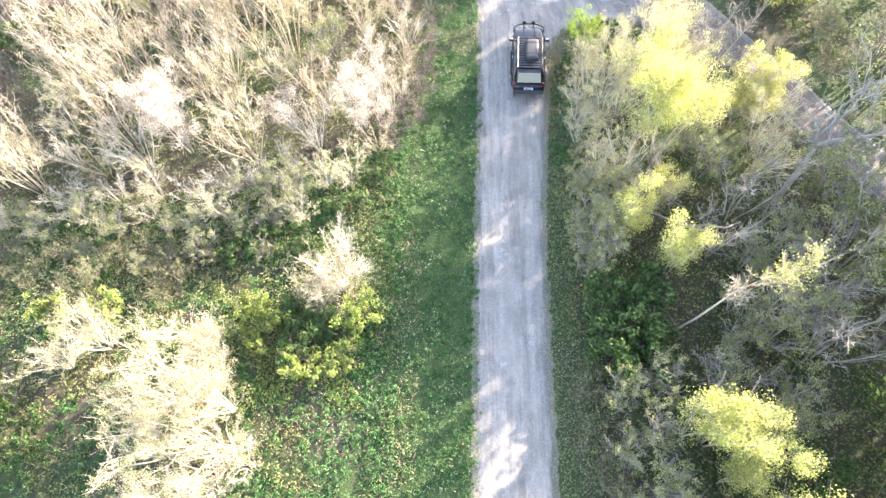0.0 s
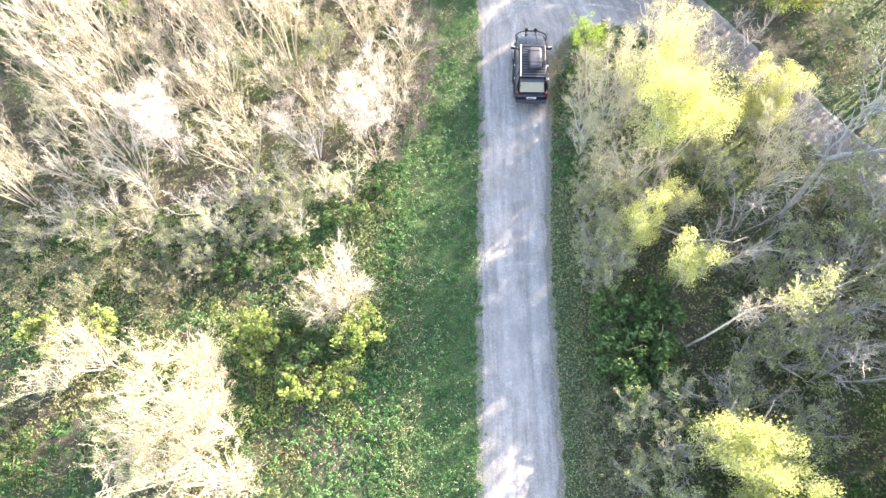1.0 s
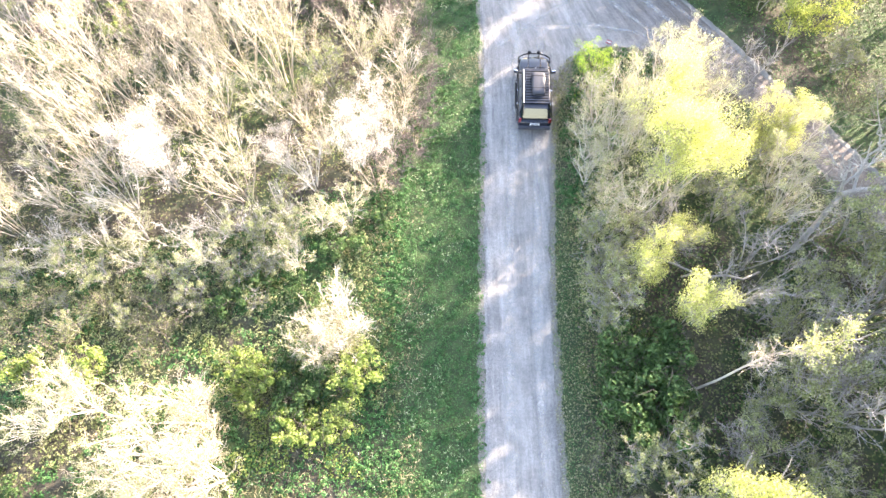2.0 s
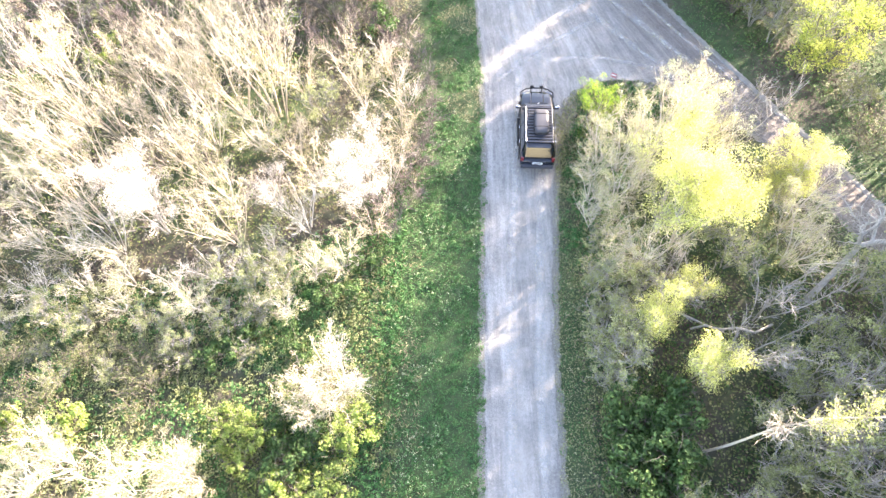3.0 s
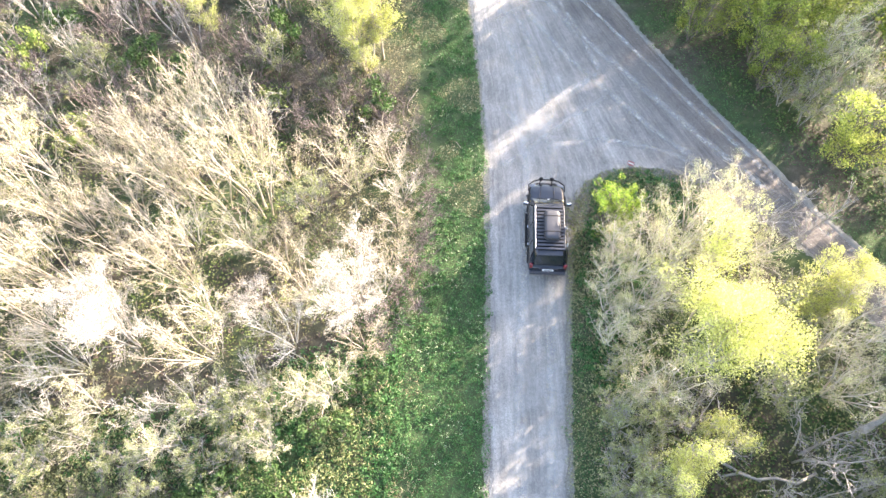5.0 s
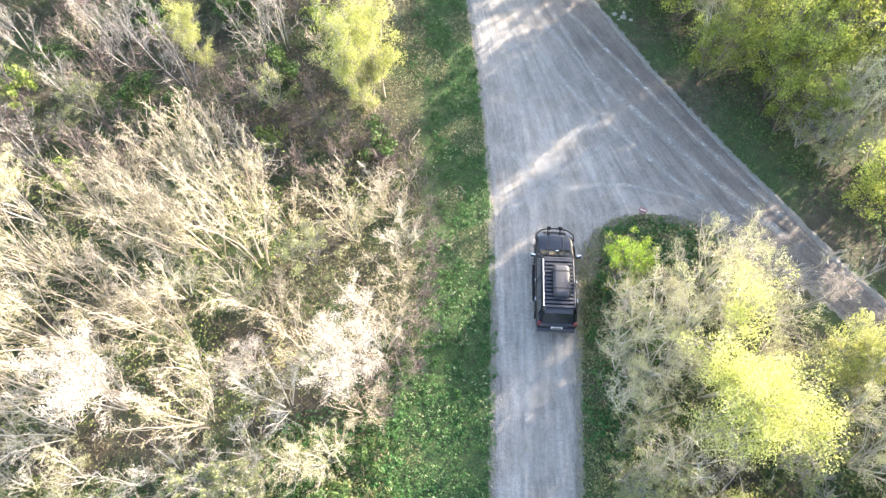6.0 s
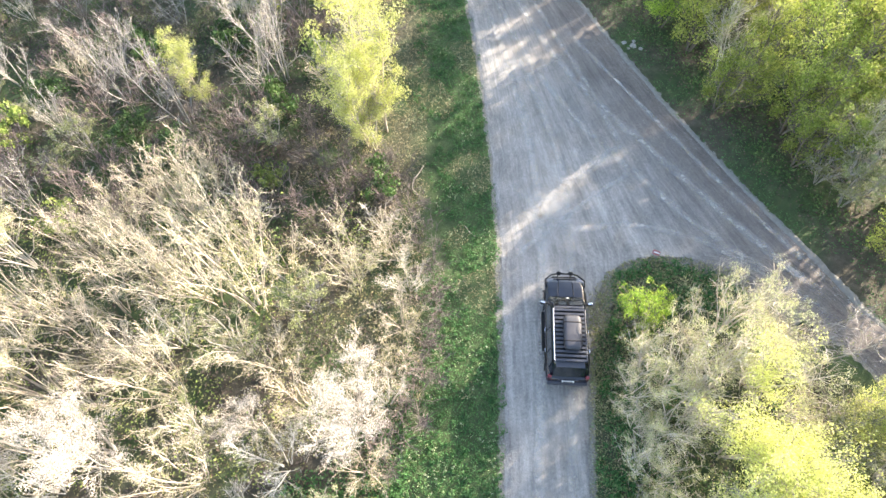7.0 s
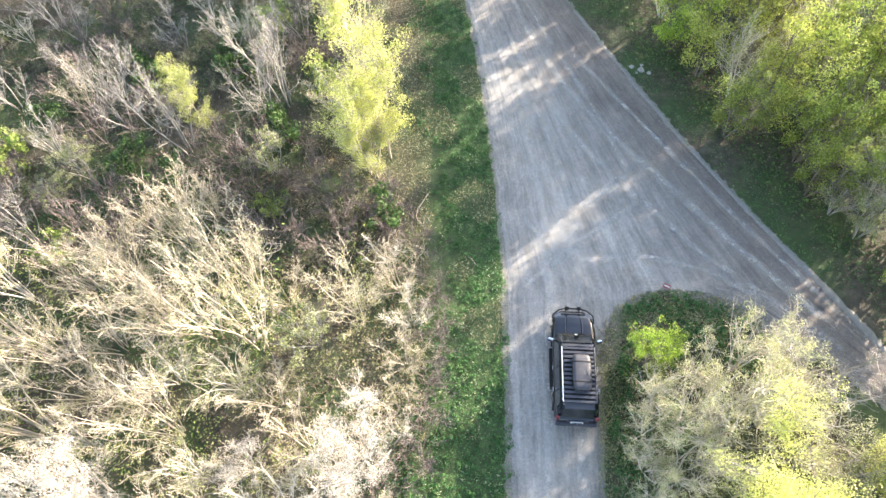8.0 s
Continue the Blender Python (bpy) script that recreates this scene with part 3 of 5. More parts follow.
WILLOW = [tree("willow_tree", "grey-green willow with small leaves and thin stems", "tree", 70 + i, 4.0, 1.8, 5, 36, 200, 180,
               [(LEAF_GREY, 2900, 0.086, 0.10, None)], BARK_GREY, TWIG_GREY, 0.036, up=0.3, group="willows of the thicket", fine=1.0) for i in range(4)]
DEAD = [plume_tree("dead_tree", "half-dead grey tree with bare crooked limbs", 80 + i, 4.8, 2.2, 4, 44, 260, 420, BARK_GREY, TWIG_GREY,
                   [(LEAF_GREY, 250, 0.06, 0.2, 1.0)], "dead grey trees", 0.055, 1.5, 1.1) for i in range(3)]
BUSH = [tree("bush", "upright rounded bush with bright fresh green leaves", "bush", 120, 3.6, 1.0, 5, 34, 170, 80,
             [(LEAF_FRESH, 5200, 0.062, 0.10, None)], BARK_BROWN, BARK_BROWN, 0.03, start=0.08, twig_len=0.45, group="fresh green bushes")]
SHRUB = [tree("shrub", "low leafy green shrub on the forest floor", "shrub", 90 + i, 1.3, 1.2, 7, 22, 80, 40,
              [(LEAF_DARK if i < 2 else LEAF_YOUNG, 1100, 0.14, 0.11, None)], BARK_BROWN, BARK_BROWN, 0.02, start=0.1, twig_len=0.35, group="low green shrubs") for i in range(3)]
BRUSH = [tree("brushwood", "low tangle of bare grey-brown brushwood", "shrub", 100 + i, 1.5, 1.5, 8, 24, 120, 70,
              [(LEAF_OLIVE, 700, 0.085, 0.09, None)], BARK_BROWN, BARK_BROWN, 0.02, start=0.1, vase=0.8, up=0.0, twig_len=0.55, group="low brushwood", fine=1.2) for i in range(3)]

THORN = [plume_tree("thorn_bush", "low dense tangle of bare purple-brown twigs", 130 + i, 1.8, 1.7, 9, 60, 200, 260, BARK_BROWN, TWIG_PURPLE, (), "thorn bushes of the thicket", 0.026, 0.9, 1.3) for i in range(2)]
taken = []


def plant(kind, x, y, h, seed=0, room=1.0, base_h=None):
    pick = random.Random(int(x * 131 + y * 977) + seed)
    proto = kind[pick.randrange(len(kind))]
    tallness = base_h[0] if base_h else {id(BARE): 5.2, id(BUDDING): 4.8, id(WHITE): 5.0, id(YELLOW): 6.0, id(GREEN): 5.8, id(TALL): 9.0, id(WILLOW): 4.0, id(DEAD): 4.8, id(SHRUB): 1.3, id(THORN): 1.8, id(CANOPY): 6.2, id(SAPLING): 4.6, id(BUSH): 3.6, id(BRUSH): 1.5}[id(kind)]
    size = (h / tallness) ** 0.65
    put(proto, x, y, pick.uniform(0, 360), size, (h / tallness) / size)
    taken.append((x, y, room))


# trees that stand out, each at its own place
for kind, x, y, h in (
        (WHITE, -3.9, 23.3, 4.9), (WHITE, -4.4, 22.5, 4.6), (WHITE, -14.4, 21.2, 6.2), (WHITE, -14.8, 21.9, 5.2), (WHITE, -8.6, 22.8, 3.2),
        (YELLOW, -4.7, 38.3, 7.8), (YELLOW, -3.8, 39.3, 8.4), (YELLOW, -5.0, 40.0, 8.4), (YELLOW, -4.3, 38.0, 6.0), (YELLOW, -14.6, 41.4, 5.4), (BUDDING, -21.5, 31.0, 5.0), (BARE, -16.8, 32.4, 4.8), (BARE, -15.4, 31.2, 4.6), (DEAD, -15.4, 40.2, 6.4), (DEAD, -11.0, 42.2, 5.6), (DEAD, -10.2, 43.4, 5.0), (BARE, -18.2, 31.4, 4.6),
        (BARE, -4.8, 12.2, 3.4), (BARE, -5.6, 12.7, 3.2), (BARE, -4.5, 13.0, 3.2), (BARE, -5.6, 11.7, 2.9), (BARE, -5.1, 13.4, 3.0), (BUDDING, -11.4, 7.0, 4.6), (BUDDING, -12.2, 4.6, 4.4), (BUDDING, -9.4, 6.6, 4.0), (BUDDING, -10.9, 9.4, 4.2), (BUDDING, -13.0, 8.4, 4.0), (BUDDING, -9.0, 4.6, 4.0), (BUDDING, -10.2, 2.6, 4.4), (BUDDING, -13.2, 6.0, 3.8), (BUDDING, -12.0, 2.2, 4.4), (BUDDING, -17.0, 10.4, 3.2), (BARE, -10.2, 7.8, 4.4), (BUDDING, -10.6, 5.2, 4.4), (BARE, -12.6, 6.6, 4.2), (BARE, -10.6, 9.0, 3.6), (BARE, -8.4, 4.2, 3.2), (BUDDING, -16.0, 9.6, 3.6), (BUDDING, -17.6, 8.6, 3.4), (BARE, -9.6, 3.2, 3.8),
        (BARE, -10.6, 6.4, 4.4), (BUDDING, -6.3, 18.7, 3.0), (WILLOW, -7.6, 17.8, 2.8), (BUDDING, -5.0, 18.9, 2.8), (WILLOW, -9.4, 18.0, 3.0), (BARE, -11.2, 18.4, 3.6), (BARE, -13.2, 18.0, 3.4), (BUDDING, -15.4, 18.2, 3.2), (BARE, -17.6, 17.8, 3.4), (BARE, -19.8, 17.6, 3.6), (BARE, -8.4, 19.2, 3.8), (BARE, -3.6, 21.0, 3.8), (BARE, -2.6, 25.2, 4.2), (BARE, -2.4, 27.4, 4.0), (BARE, -2.9, 23.8, 4.0), (BARE, -2.2, 29.4, 3.8), (BARE, -2.8, 31.2, 3.6), (BARE, -3.6, 32.8, 3.4),
        # the grove between the roads
        (CANOPY, 11.0, 21.7, 6.4), (CANOPY, 11.3, 19.9, 6.6),
        (BUDDING, 8.8, 22.6, 3.8), (BUDDING, 9.2, 24.6, 5.2), (BUDDING, 10.6, 24.4, 5.8), (BUDDING, 12.6, 24.6, 5.8), (BUDDING, 12.0, 27.0, 4.8), (BUDDING, 13.4, 26.0, 4.2), (DEAD, 14.6, 25.6, 4.4), (DEAD, 10.4, 17.2, 3.6),
        (BUSH, 8.1, 27.4, 4.1), (BUSH, 8.9, 27.7, 2.6), (BUDDING, 10.4, 26.6, 3.4),
        (SAPLING, 16.4, 22.9, 4.9), (SAPLING, 17.2, 23.2, 4.6), (SAPLING, 16.9, 22.2, 4.2), (SAPLING, 17.6, 22.4, 4.0), (SAPLING, 16.0, 22.2, 3.8), (BUDDING, 16.9, 20.8, 5.0), (BUDDING, 16.4, 18.8, 5.2), (WILLOW, 14.6, 22.0, 3.8), (WILLOW, 13.6, 18.8, 3.6),
        (WILLOW, 7.2, 13.0, 2.6), (WILLOW, 7.0, 14.4, 2.4), (WILLOW, 7.1, 16.2, 2.2), (WILLOW, 8.4, 16.6, 3.0), (WILLOW, 7.2, 18.2, 2.2), (BUDDING, 8.3, 18.8, 2.4), (BUDDING, 7.4, 21.2, 2.6), (BUDDING, 8.4, 20.6, 2.4), (BUDDING, 7.6, 22.8, 2.8), (BUDDING, 7.7, 24.2, 2.8), (BUDDING, 8.3, 25.2, 3.4), (BUDDING, 9.6, 19.0, 4.0), (WILLOW, 9.4, 17.6, 3.4), (BUDDING, 9.9, 23.2, 4.8), (WILLOW, 13.2, 20.4, 3.6), (BUDDING, 13.8, 23.2, 4.2),
        (SAPLING, 11.0, 13.2, 4.9), (SAPLING, 11.4, 13.8, 4.6), (SAPLING, 9.2, 15.2, 4.6), (SAPLING, 10.9, 16.8, 4.0), (SAPLING, 9.6, 15.7, 3.6),
        (WILLOW, 7.6, 13.6, 4.0), (WILLOW, 7.6, 15.6, 3.0), (WILLOW, 8.2, 14.6, 4.2), (WILLOW, 7.5, 19.8, 2.3), (WILLOW, 7.5, 17.4, 2.6), (WILLOW, 12.2, 7.6, 4.6), (DEAD, 12.4, 7.2, 4.2), (DEAD, 16.6, 8.8, 4.6), (DEAD, 17.4, 10.4, 4.4), (DEAD, 15.8, 11.6, 3.8),
        (SAPLING, 10.4, 5.5, 5.6), (SAPLING, 11.3, 5.1, 6.2), (SAPLING, 12.4, 4.4, 5.6), (SAPLING, 11.6, 3.6, 5.4), (SAPLING, 12.0, 5.6, 4.8), (YELLOW, 10.8, 1.2, 6.4), (YELLOW, 12.2, 1.4, 6.0), (DEAD, 13.2, 14.2, 4.2), (DEAD, 14.6, 16.2, 3.8), (WILLOW, 13.6, 11.2, 4.8), (WILLOW, 9.6, 7.6, 3.6), (WILLOW, 9.2, 5.4, 3.8), (WILLOW, 8.0, 7.0, 3.2), (WILLOW, 7.8, 4.6, 3.2), (WILLOW, 8.0, 2.2, 3.4), (WILLOW, 9.4, 3.2, 4.0), (WILLOW, 14.6, 9.4, 5.0), (WILLOW, 14.4, 6.4, 5.0), (WILLOW, 14.6, 13.4, 4.6), (WILLOW, 13.2, 9.4, 4.6), (WILLOW, 12.4, 5.2, 4.4),
        # beyond the side road
        (GREEN, 14.6, 40.2, 5.4), (GREEN, 16.6, 40.6, 7.2), (GREEN, 17.8, 38.4, 7.0), (GREEN, 17.8, 36.2, 5.8), (WILLOW, 19.4, 33.6, 4.8), (GREEN, 20.4, 30.8, 5.2), (WILLOW, 22.4, 28.6, 3.8), (GREEN, 14.0, 44.8, 6.4), (WILLOW, 18.6, 35.0, 4.0),
        # tall trees out of view and the last willows are added for shade
        (GREEN, 12.8, 47.0, 6.8), (GREEN, 11.9, 52.4, 7.2), (GREEN, 14.6, 49.0, 7.0), (TALL, 10.2, 55.0, 8.6), (GREEN, 16.8, 48.4, 7.6), (TALL, 8.8, 59.0, 9.0), (TALL, 12.4, 57.4, 9.0), (GREEN, 17.4, 46.4, 6.6), (GREEN, 19.4, 41.2, 8.0), (GREEN, 20.2, 38.4, 7.4), (BUDDING, 21.8, 33.8, 5.6), (BUDDING, 20.6, 35.6, 5.2), (BUDDING, 15.4, 43.0, 4.8), (BUDDING, 18.6, 45.2, 5.6), (BUDDING, 12.8, 50.0, 5.2), (WILLOW, 19.6, 15.4, 7.4), (WILLOW, 19.0, 13.0, 7.2), (WILLOW, 19.4, 17.4, 7.0), (WILLOW, 20.4, 14.2, 7.6), (WILLOW, 15.6, 12.6, 5.4), (WILLOW, 15.8, 10.4, 5.6), (WILLOW, 16.6, 14.6, 5.2)):
    plant(kind, x, y, h, room=1.3)
for x, y, h in ((7.9, 9.8, 1.5), (8.9, 10.9, 1.7), (8.7, 9.4, 1.6), (7.6, 11.0, 1.4), (8.4, 10.4, 1.7), (7.5, 10.2, 1.2), (9.4, 10.0, 1.6), (8.3, 11.6, 1.6), (9.2, 11.6, 1.5), (7.8, 8.8, 1.4), (9.5, 9.0, 1.4)):
    put(SHRUB[int(y * 7) % 2], x, y, x * 91 % 360, 1.15, h / 1.5)
    taken.append((x, y, 0.8))

scatter = random.Random(5)


def fill(tries, x0, x1, y0, y1, space, allowed, choose):
    for _ in range(tries):
        x, y = scatter.uniform(x0, x1), scatter.uniform(y0, y1)
        if allowed(x, y) and all((x - a) ** 2 + (y - b) ** 2 > (space * 0.5 * (1 + r)) ** 2 for a, b, r in taken):
            kind, h = choose(x, y)
            plant(kind, x, y, h, room=1.0)


def in_left(x, y):
    rim = np.interp(y, [18.0, 18.6, 20.7, 22.2, 24.6, 28, 34, 40, 60], [-20, -8.6, -5.8, -4.0, -2.4, -1.8, -2.6, -4.6, -6.5])
    return x < rim and y > 18 and x > np.interp(y, [3, 33, 42, 55], [-25, -30, -31, -34])


def in_wedge(x, y):
    return y < 28 and x > 7.4 and road_gap(x, y) > 1.3 and x < np.interp(y, [-5, 3, 33], [16, 18.5, 28])


def in_far(x, y):
    return x > 10 and road_gap(x, y) > 3.0 and (y > 30 or x > np.interp(-y, [-31, 0], [19, 30])) and x < np.interp(y, [3, 33, 55], [22, 25.5, 28])


def left_kind(x, y):
    k = scatter.random()
    if y > 33 - 0.9 * max(0.0, -16.5 - x):
        if k < 0.20:
            return DEAD, scatter.uniform(3.4, 5.5)
        if k < 0.60:
            return THORN, scatter.uniform(1.4, 2.4)
        if k < 0.72:
            return BRUSH, scatter.uniform(1.2, 2.0)
        if k < 0.82:
            return SHRUB, scatter.uniform(1.0, 1.8)
        return (WILLOW, scatter.uniform(2.4, 3.4)) if k < 0.89 else (BARE, scatter.uniform(3.4, 4.8))
    if wob(x, y, 0.32) < -0.22:      # low gaps between the crowns
        return BRUSH, scatter.uniform(1.1, 1.8)
    if k < 0.80:
        return BARE, scatter.uniform(4.2, 6.8)
    if k < 0.95:
        return BUDDING, scatter.uniform(3.2, 4.8)
    return WILLOW, scatter.uniform(2.4, 3.6)


def wedge_kind(x, y):
    k = scatter.random()
    if k < 0.4:
        return WILLOW, scatter.uniform(2.4, 4.0)
    if k < 0.50:
        return DEAD, scatter.uniform(3.0, 4.5)
    if k < 0.85:
        return SHRUB, scatter.uniform(0.9, 1.6)
    return BRUSH, scatter.uniform(1.2, 1.8)


def far_kind(x, y):
    k = scatter.random()
    if k < 0.4:
        return GREEN, scatter.uniform(4.5, 7.5)
    if k < 0.54:
        return WILLOW, scatter.uniform(3.5, 5.0)
    if k < 0.64:
        return YELLOW, scatter.uniform(5.5, 8.0)
    return (GREEN, scatter.uniform(5.0, 7.5)) if k < 0.88 else (BUDDING, scatter.uniform(4.5, 6.5))


# unseen tall trees, added only for the shade they cast
for x, y, h in ((-6.0, 58.0, 9.0), (-9.5, 60.0, 9.5), (-13.0, 57.5, 8.5), (-3.6, 55.0, 8.0), (-17.0, 60.0, 9.0), (-6.4, 52.5, 7.0), (16.4, 1.0, 7.5), (15.6, -2.0, 7.5), (18.4, -1.6, 8.0), (20.6, 11.4, 8.0), (19.8, 9.4, 8.0), (21.4, 6.4, 9.0), (18.6, 5.0, 8.0), (17.8, 2.0, 8.0), (21.0, 2.4, 9.0),
                # the unseen high wood, added to shade the road
                (28.4, 28.2, 12.0), (29.4, 25.6, 12.5), (28.0, 23.0, 12.0), (30.6, 23.6, 12.0), (29.2, 20.0, 12.5), (31.0, 17.2, 12.0), (29.8, 14.4, 11.0), (32.6, 13.2, 12.0), (33.4, 20.8, 12.5), (34.6, 9.2, 12.0), (31.6, 9.4, 11.0), (33.6, 16.0, 12.5),
                (25.2, 38.8, 9.0), (27.2, 42.6, 9.0), (25.4, 45.0, 7.5), (28.6, 47.0, 9.5), (25.8, 47.4, 7.5), (30.4, 44.6, 9.5), (26.6, 56.4, 10.0), (28.8, 58.0, 10.5), (25.0, 55.4, 9.5), (26.0, 65.0, 10.5), (23.0, 64.0, 10.0),
                (26.6, 35.4, 5.5), (24.4, 34.6, 5.0), (29.0, 33.6, 6.0), (22.8, 41.0, 5.5), (21.8, 43.6, 5.5), (20.8, 51.0, 6.5), (22.6, 53.0, 7.0), (17.6, 52.6, 6.5)):
    plant(TALL, x, y, h, room=1.5)
fill(4600, -31, -3, 18, 33, 1.95, in_left, left_kind)
fill(3200, -34, -3, 33, 55, 1.8, in_left, left_kind)


def low_kind(x, y):
    k = scatter.random()
    if y > 15.5:      # willow scrub below the thicket
        return (WILLOW, scatter.uniform(1.8, 3.0)) if k < 0.7 else (BUDDING, scatter.uniform(1.8, 2.8))
    return (BRUSH, scatter.uniform(0.9, 1.5)) if k < 0.4 else (SHRUB, scatter.uniform(0.7, 1.2)) if k < 0.65 else (WILLOW, scatter.uniform(1.4, 2.2))


for i in range(13):      # willow scrub along the thicket's lower edge
    plant(WILLOW if i % 3 else BUDDING, -23.6 + 1.35 * i, 16.3 + 0.5 * math.sin(i * 2.3), 2.3 + 0.4 * math.sin(i * 1.7))
fill(900, -27, -6, 12.5, 18.6, 1.6, lambda x, y: y > 13 + 0.12 * (x + 20), low_kind)
fill(1200, 7, 28, -5, 29, 2.15, in_wedge, wedge_kind)


def hedge_kind(x, y):
    k = scatter.random()
    return (SHRUB, scatter.uniform(0.8, 1.5)) if k < 0.4 else (BRUSH, scatter.uniform(1.0, 1.6)) if k < 0.72 else (WILLOW, scatter.uniform(1.8, 3.0))


fill(1500, 10, 32, 12, 58, 3.0, in_far, far_kind)
fill(500, 9, 26, 22, 52, 2.1, lambda x, y: x > 9 and 1.7 < road_gap(x, y) < 4.2 and (y > 31 or x > np.interp(-y, [-31, 0], [19, 30])), hedge_kind)


for x, y, h in ((-1.7, 24.2, 1.0), (-1.4, 25.6, 1.1), (-1.2, 27.0, 1.0), (-1.0, 28.4, 1.1), (-1.0, 29.8, 1.0), (-1.2, 31.2, 1.1), (-1.7, 32.6, 1.1), (-2.4, 34.0, 1.2), (-3.4, 34.8, 1.3), (-3.0, 36.2, 1.1), (-4.4, 36.0, 1.4), (-2.2, 22.8, 1.0), (-3.0, 21.6, 1.0), (-5.6, 35.4, 1.6), (-6.6, 36.8, 1.6)):
    put(THORN[int(y * 3) % 2], x, y, x * 77 % 360, 0.8, h / 1.44)


# ---- things on the ground ----
def leaning_tree():
    e = tree("leaning_tree", "leaning pale-barked tree with yellow leaves at its tip", "tree", 7, 8.1, 0.75, 1, 16, 150, 200, [(LEAF_YELLOW, 950, 0.075, 0.10, (0.37, 0.0, 0.93))],
             BARK_PALE, TWIG_BEIGE, 0.085, lean=(3.3, 0.1), start=0.5, group="", fine=1.0)
    e.matrix_world = pose(10.7, 10.2, ground_z(10.7, 10.2))


def crooked_tree():
    """The tall dead tree whose trunk forks over the side road."""
    rng = np.random.default_rng(3)
    e = thing("crooked_tree", "dead crooked pale tree leaning over the side road", "tree")
    trunk = np.array([[(0, 0, -0.15), (0.12, 0.2, 1.0), (0.3, 0.45, 2.0), (0.55, 0.8, 3.0), (0.7, 1.0, 3.6)]], float)
    forks = [((0.7, 1.0, 3.6), (0.85, -0.05, 0.55), 4.6), ((0.65, 0.95, 3.4), (-0.25, 0.15, 1.0), 2.2), ((0.7, 1.0, 3.6), (0.55, 0.45, 0.8), 3.8), ((0.7, 1.0, 3.5), (0.1, 0.5, 0.9), 3.0)]
    limb = grown(rng, np.array([f[0] for f in forks]), unit(np.array([f[1] for f in forks], float)), np.array([f[2] for f in forks]), 8, 0.1, 0.12)
    o, d, f, _ = along(rng, limb, 34, 0.2, 1.0)
    mid = grown(rng, o, unit(0.8 * d + 0.6 * rng.normal(0, 1, (34, 3)) + np.array([0, 0, 0.3])), rng.uniform(0.8, 1.9, 34), 6, 0.15, 0.2)
    o, d, f, _ = along(rng, mid, 260, 0.15, 1.0)
    tw = grown(rng, o, unit(0.8 * d + 0.6 * rng.normal(0, 1, (260, 3)) + np.array([0, 0, 0.2])), rng.uniform(0.3, 0.8, 260), 4, 0.1, 0.2)
    v, f4 = joined([tubes(trunk, [0.15], [0.11], 9), tubes(limb, [0.12, 0.08, 0.08, 0.07], 0.025, 7)])
    part_of("trunk", mesh_of("trunk", v, f4, BARK_GREY, True), e)
    v, f4 = joined([tubes(mid, np.full(34, 0.03), 0.012, 5), tubes(tw, np.full(260, 0.014), 0.007, 3)])
    tagged(part_of("branchwork", mesh_of("branchwork", v, f4, BARK_GREY), e), kind="stuff")
    e.matrix_world = pose(17.1, 17.0, ground_z(17.1, 17.0))


leaning_tree()
crooked_tree()


def fallen(name, label, points, radius, mat=BARK_PALE):
    base = Vector(points[0])
    e = thing(name, label, "log" if radius > 0.05 else "branch", at=Matrix.Translation((base.x, base.y, ground_z(base.x, base.y) + radius)))
    part("trunk" if radius > 0.05 else "stick", rod([Vector(p) - Vector((base.x, base.y, 0)) for p in points], radius, 7), mat, e, smooth=True)


fallen("fallen_branch", "pale crooked stick lying in the grass", [(-1.9, 34.9, 0), (-2.2, 35.3, 0.03), (-2.15, 35.8, 0.02), (-1.8, 36.4, 0.05), (-1.6, 36.8, 0.02)], 0.03)
fallen("fallen_branch", "thin dry twig lying by the grass edge", [(0.6, 32.9, 0), (0.85, 32.5, 0.02), (1.1, 32.3, 0.0)], 0.018)
fallen("fallen_log", "bare grey fallen trunk among the willows", [(11.2, 15.4, 0.7), (11.8, 15.5, 0.85), (12.4, 15.25, 1.0), (13.1, 15.3, 1.05), (13.9, 15.1, 1.0), (14.8, 15.5, 0.9)], 0.055, BARK_GREY)
fallen("fallen_log", "grey dead trunk lying on the forest floor", [(9.6, 17.0, 0.3), (10.6, 16.4, 0.5), (11.8, 15.6, 0.7), (12.6, 15.2, 0.8)], 0.055, BARK_GREY)


def small_sign():
    e = thing("sign_board", "small faded red and white board on a low stake", "sign", at=pose(9.85, 31.05, ground_z(9.85, 31.05)))
    part("post", box((0.05, 0.05, 0.5), (0, 0, 0.2), 0.008), WOOD_GREY, e)
    b = part("board", box((0.34, 0.024, 0.22), (0, -0.04, 0.42), 0.006, (-48, 0, -28)), SIGN_RED, e)
    part("stripe", box((0.28, 0.012, 0.06), (0, -0.055, 0.44), 0.002, (-48, 0, -28)), SIGN_WHITE, b, "pale band on the board")
    part("stripe", box((0.12, 0.012, 0.05), (-0.06, -0.068, 0.38), 0.002, (-48, 0, -28)), SIGN_WHITE, b, "pale patch on the board")


def rock(x, y, size, seed):
    rng = random.Random(seed)
    e_bm = bmesh.new()
    bmesh.ops.create_icosphere(e_bm, subdivisions=2, radius=size)
    for v in e_bm.verts:
        v.co *= 1 + 0.35 * noise.noise(v.co / size * 1.3 + Vector((seed, 0, 0)))
        v.co.z *= 0.3
    me = bpy.data.meshes.new("rock")
    e_bm.to_mesh(me)
    e_bm.free()
    me.materials.append(STONE)
    ob = new("rock", me)
    ob.matrix_world = pose(x, y, ground_z(x, y) + size * 0.15, 0, 0, rng.uniform(0, 360))
    tagged(ob, "flat pale grey stone on the grass verge", "stone", "stones on the verge")


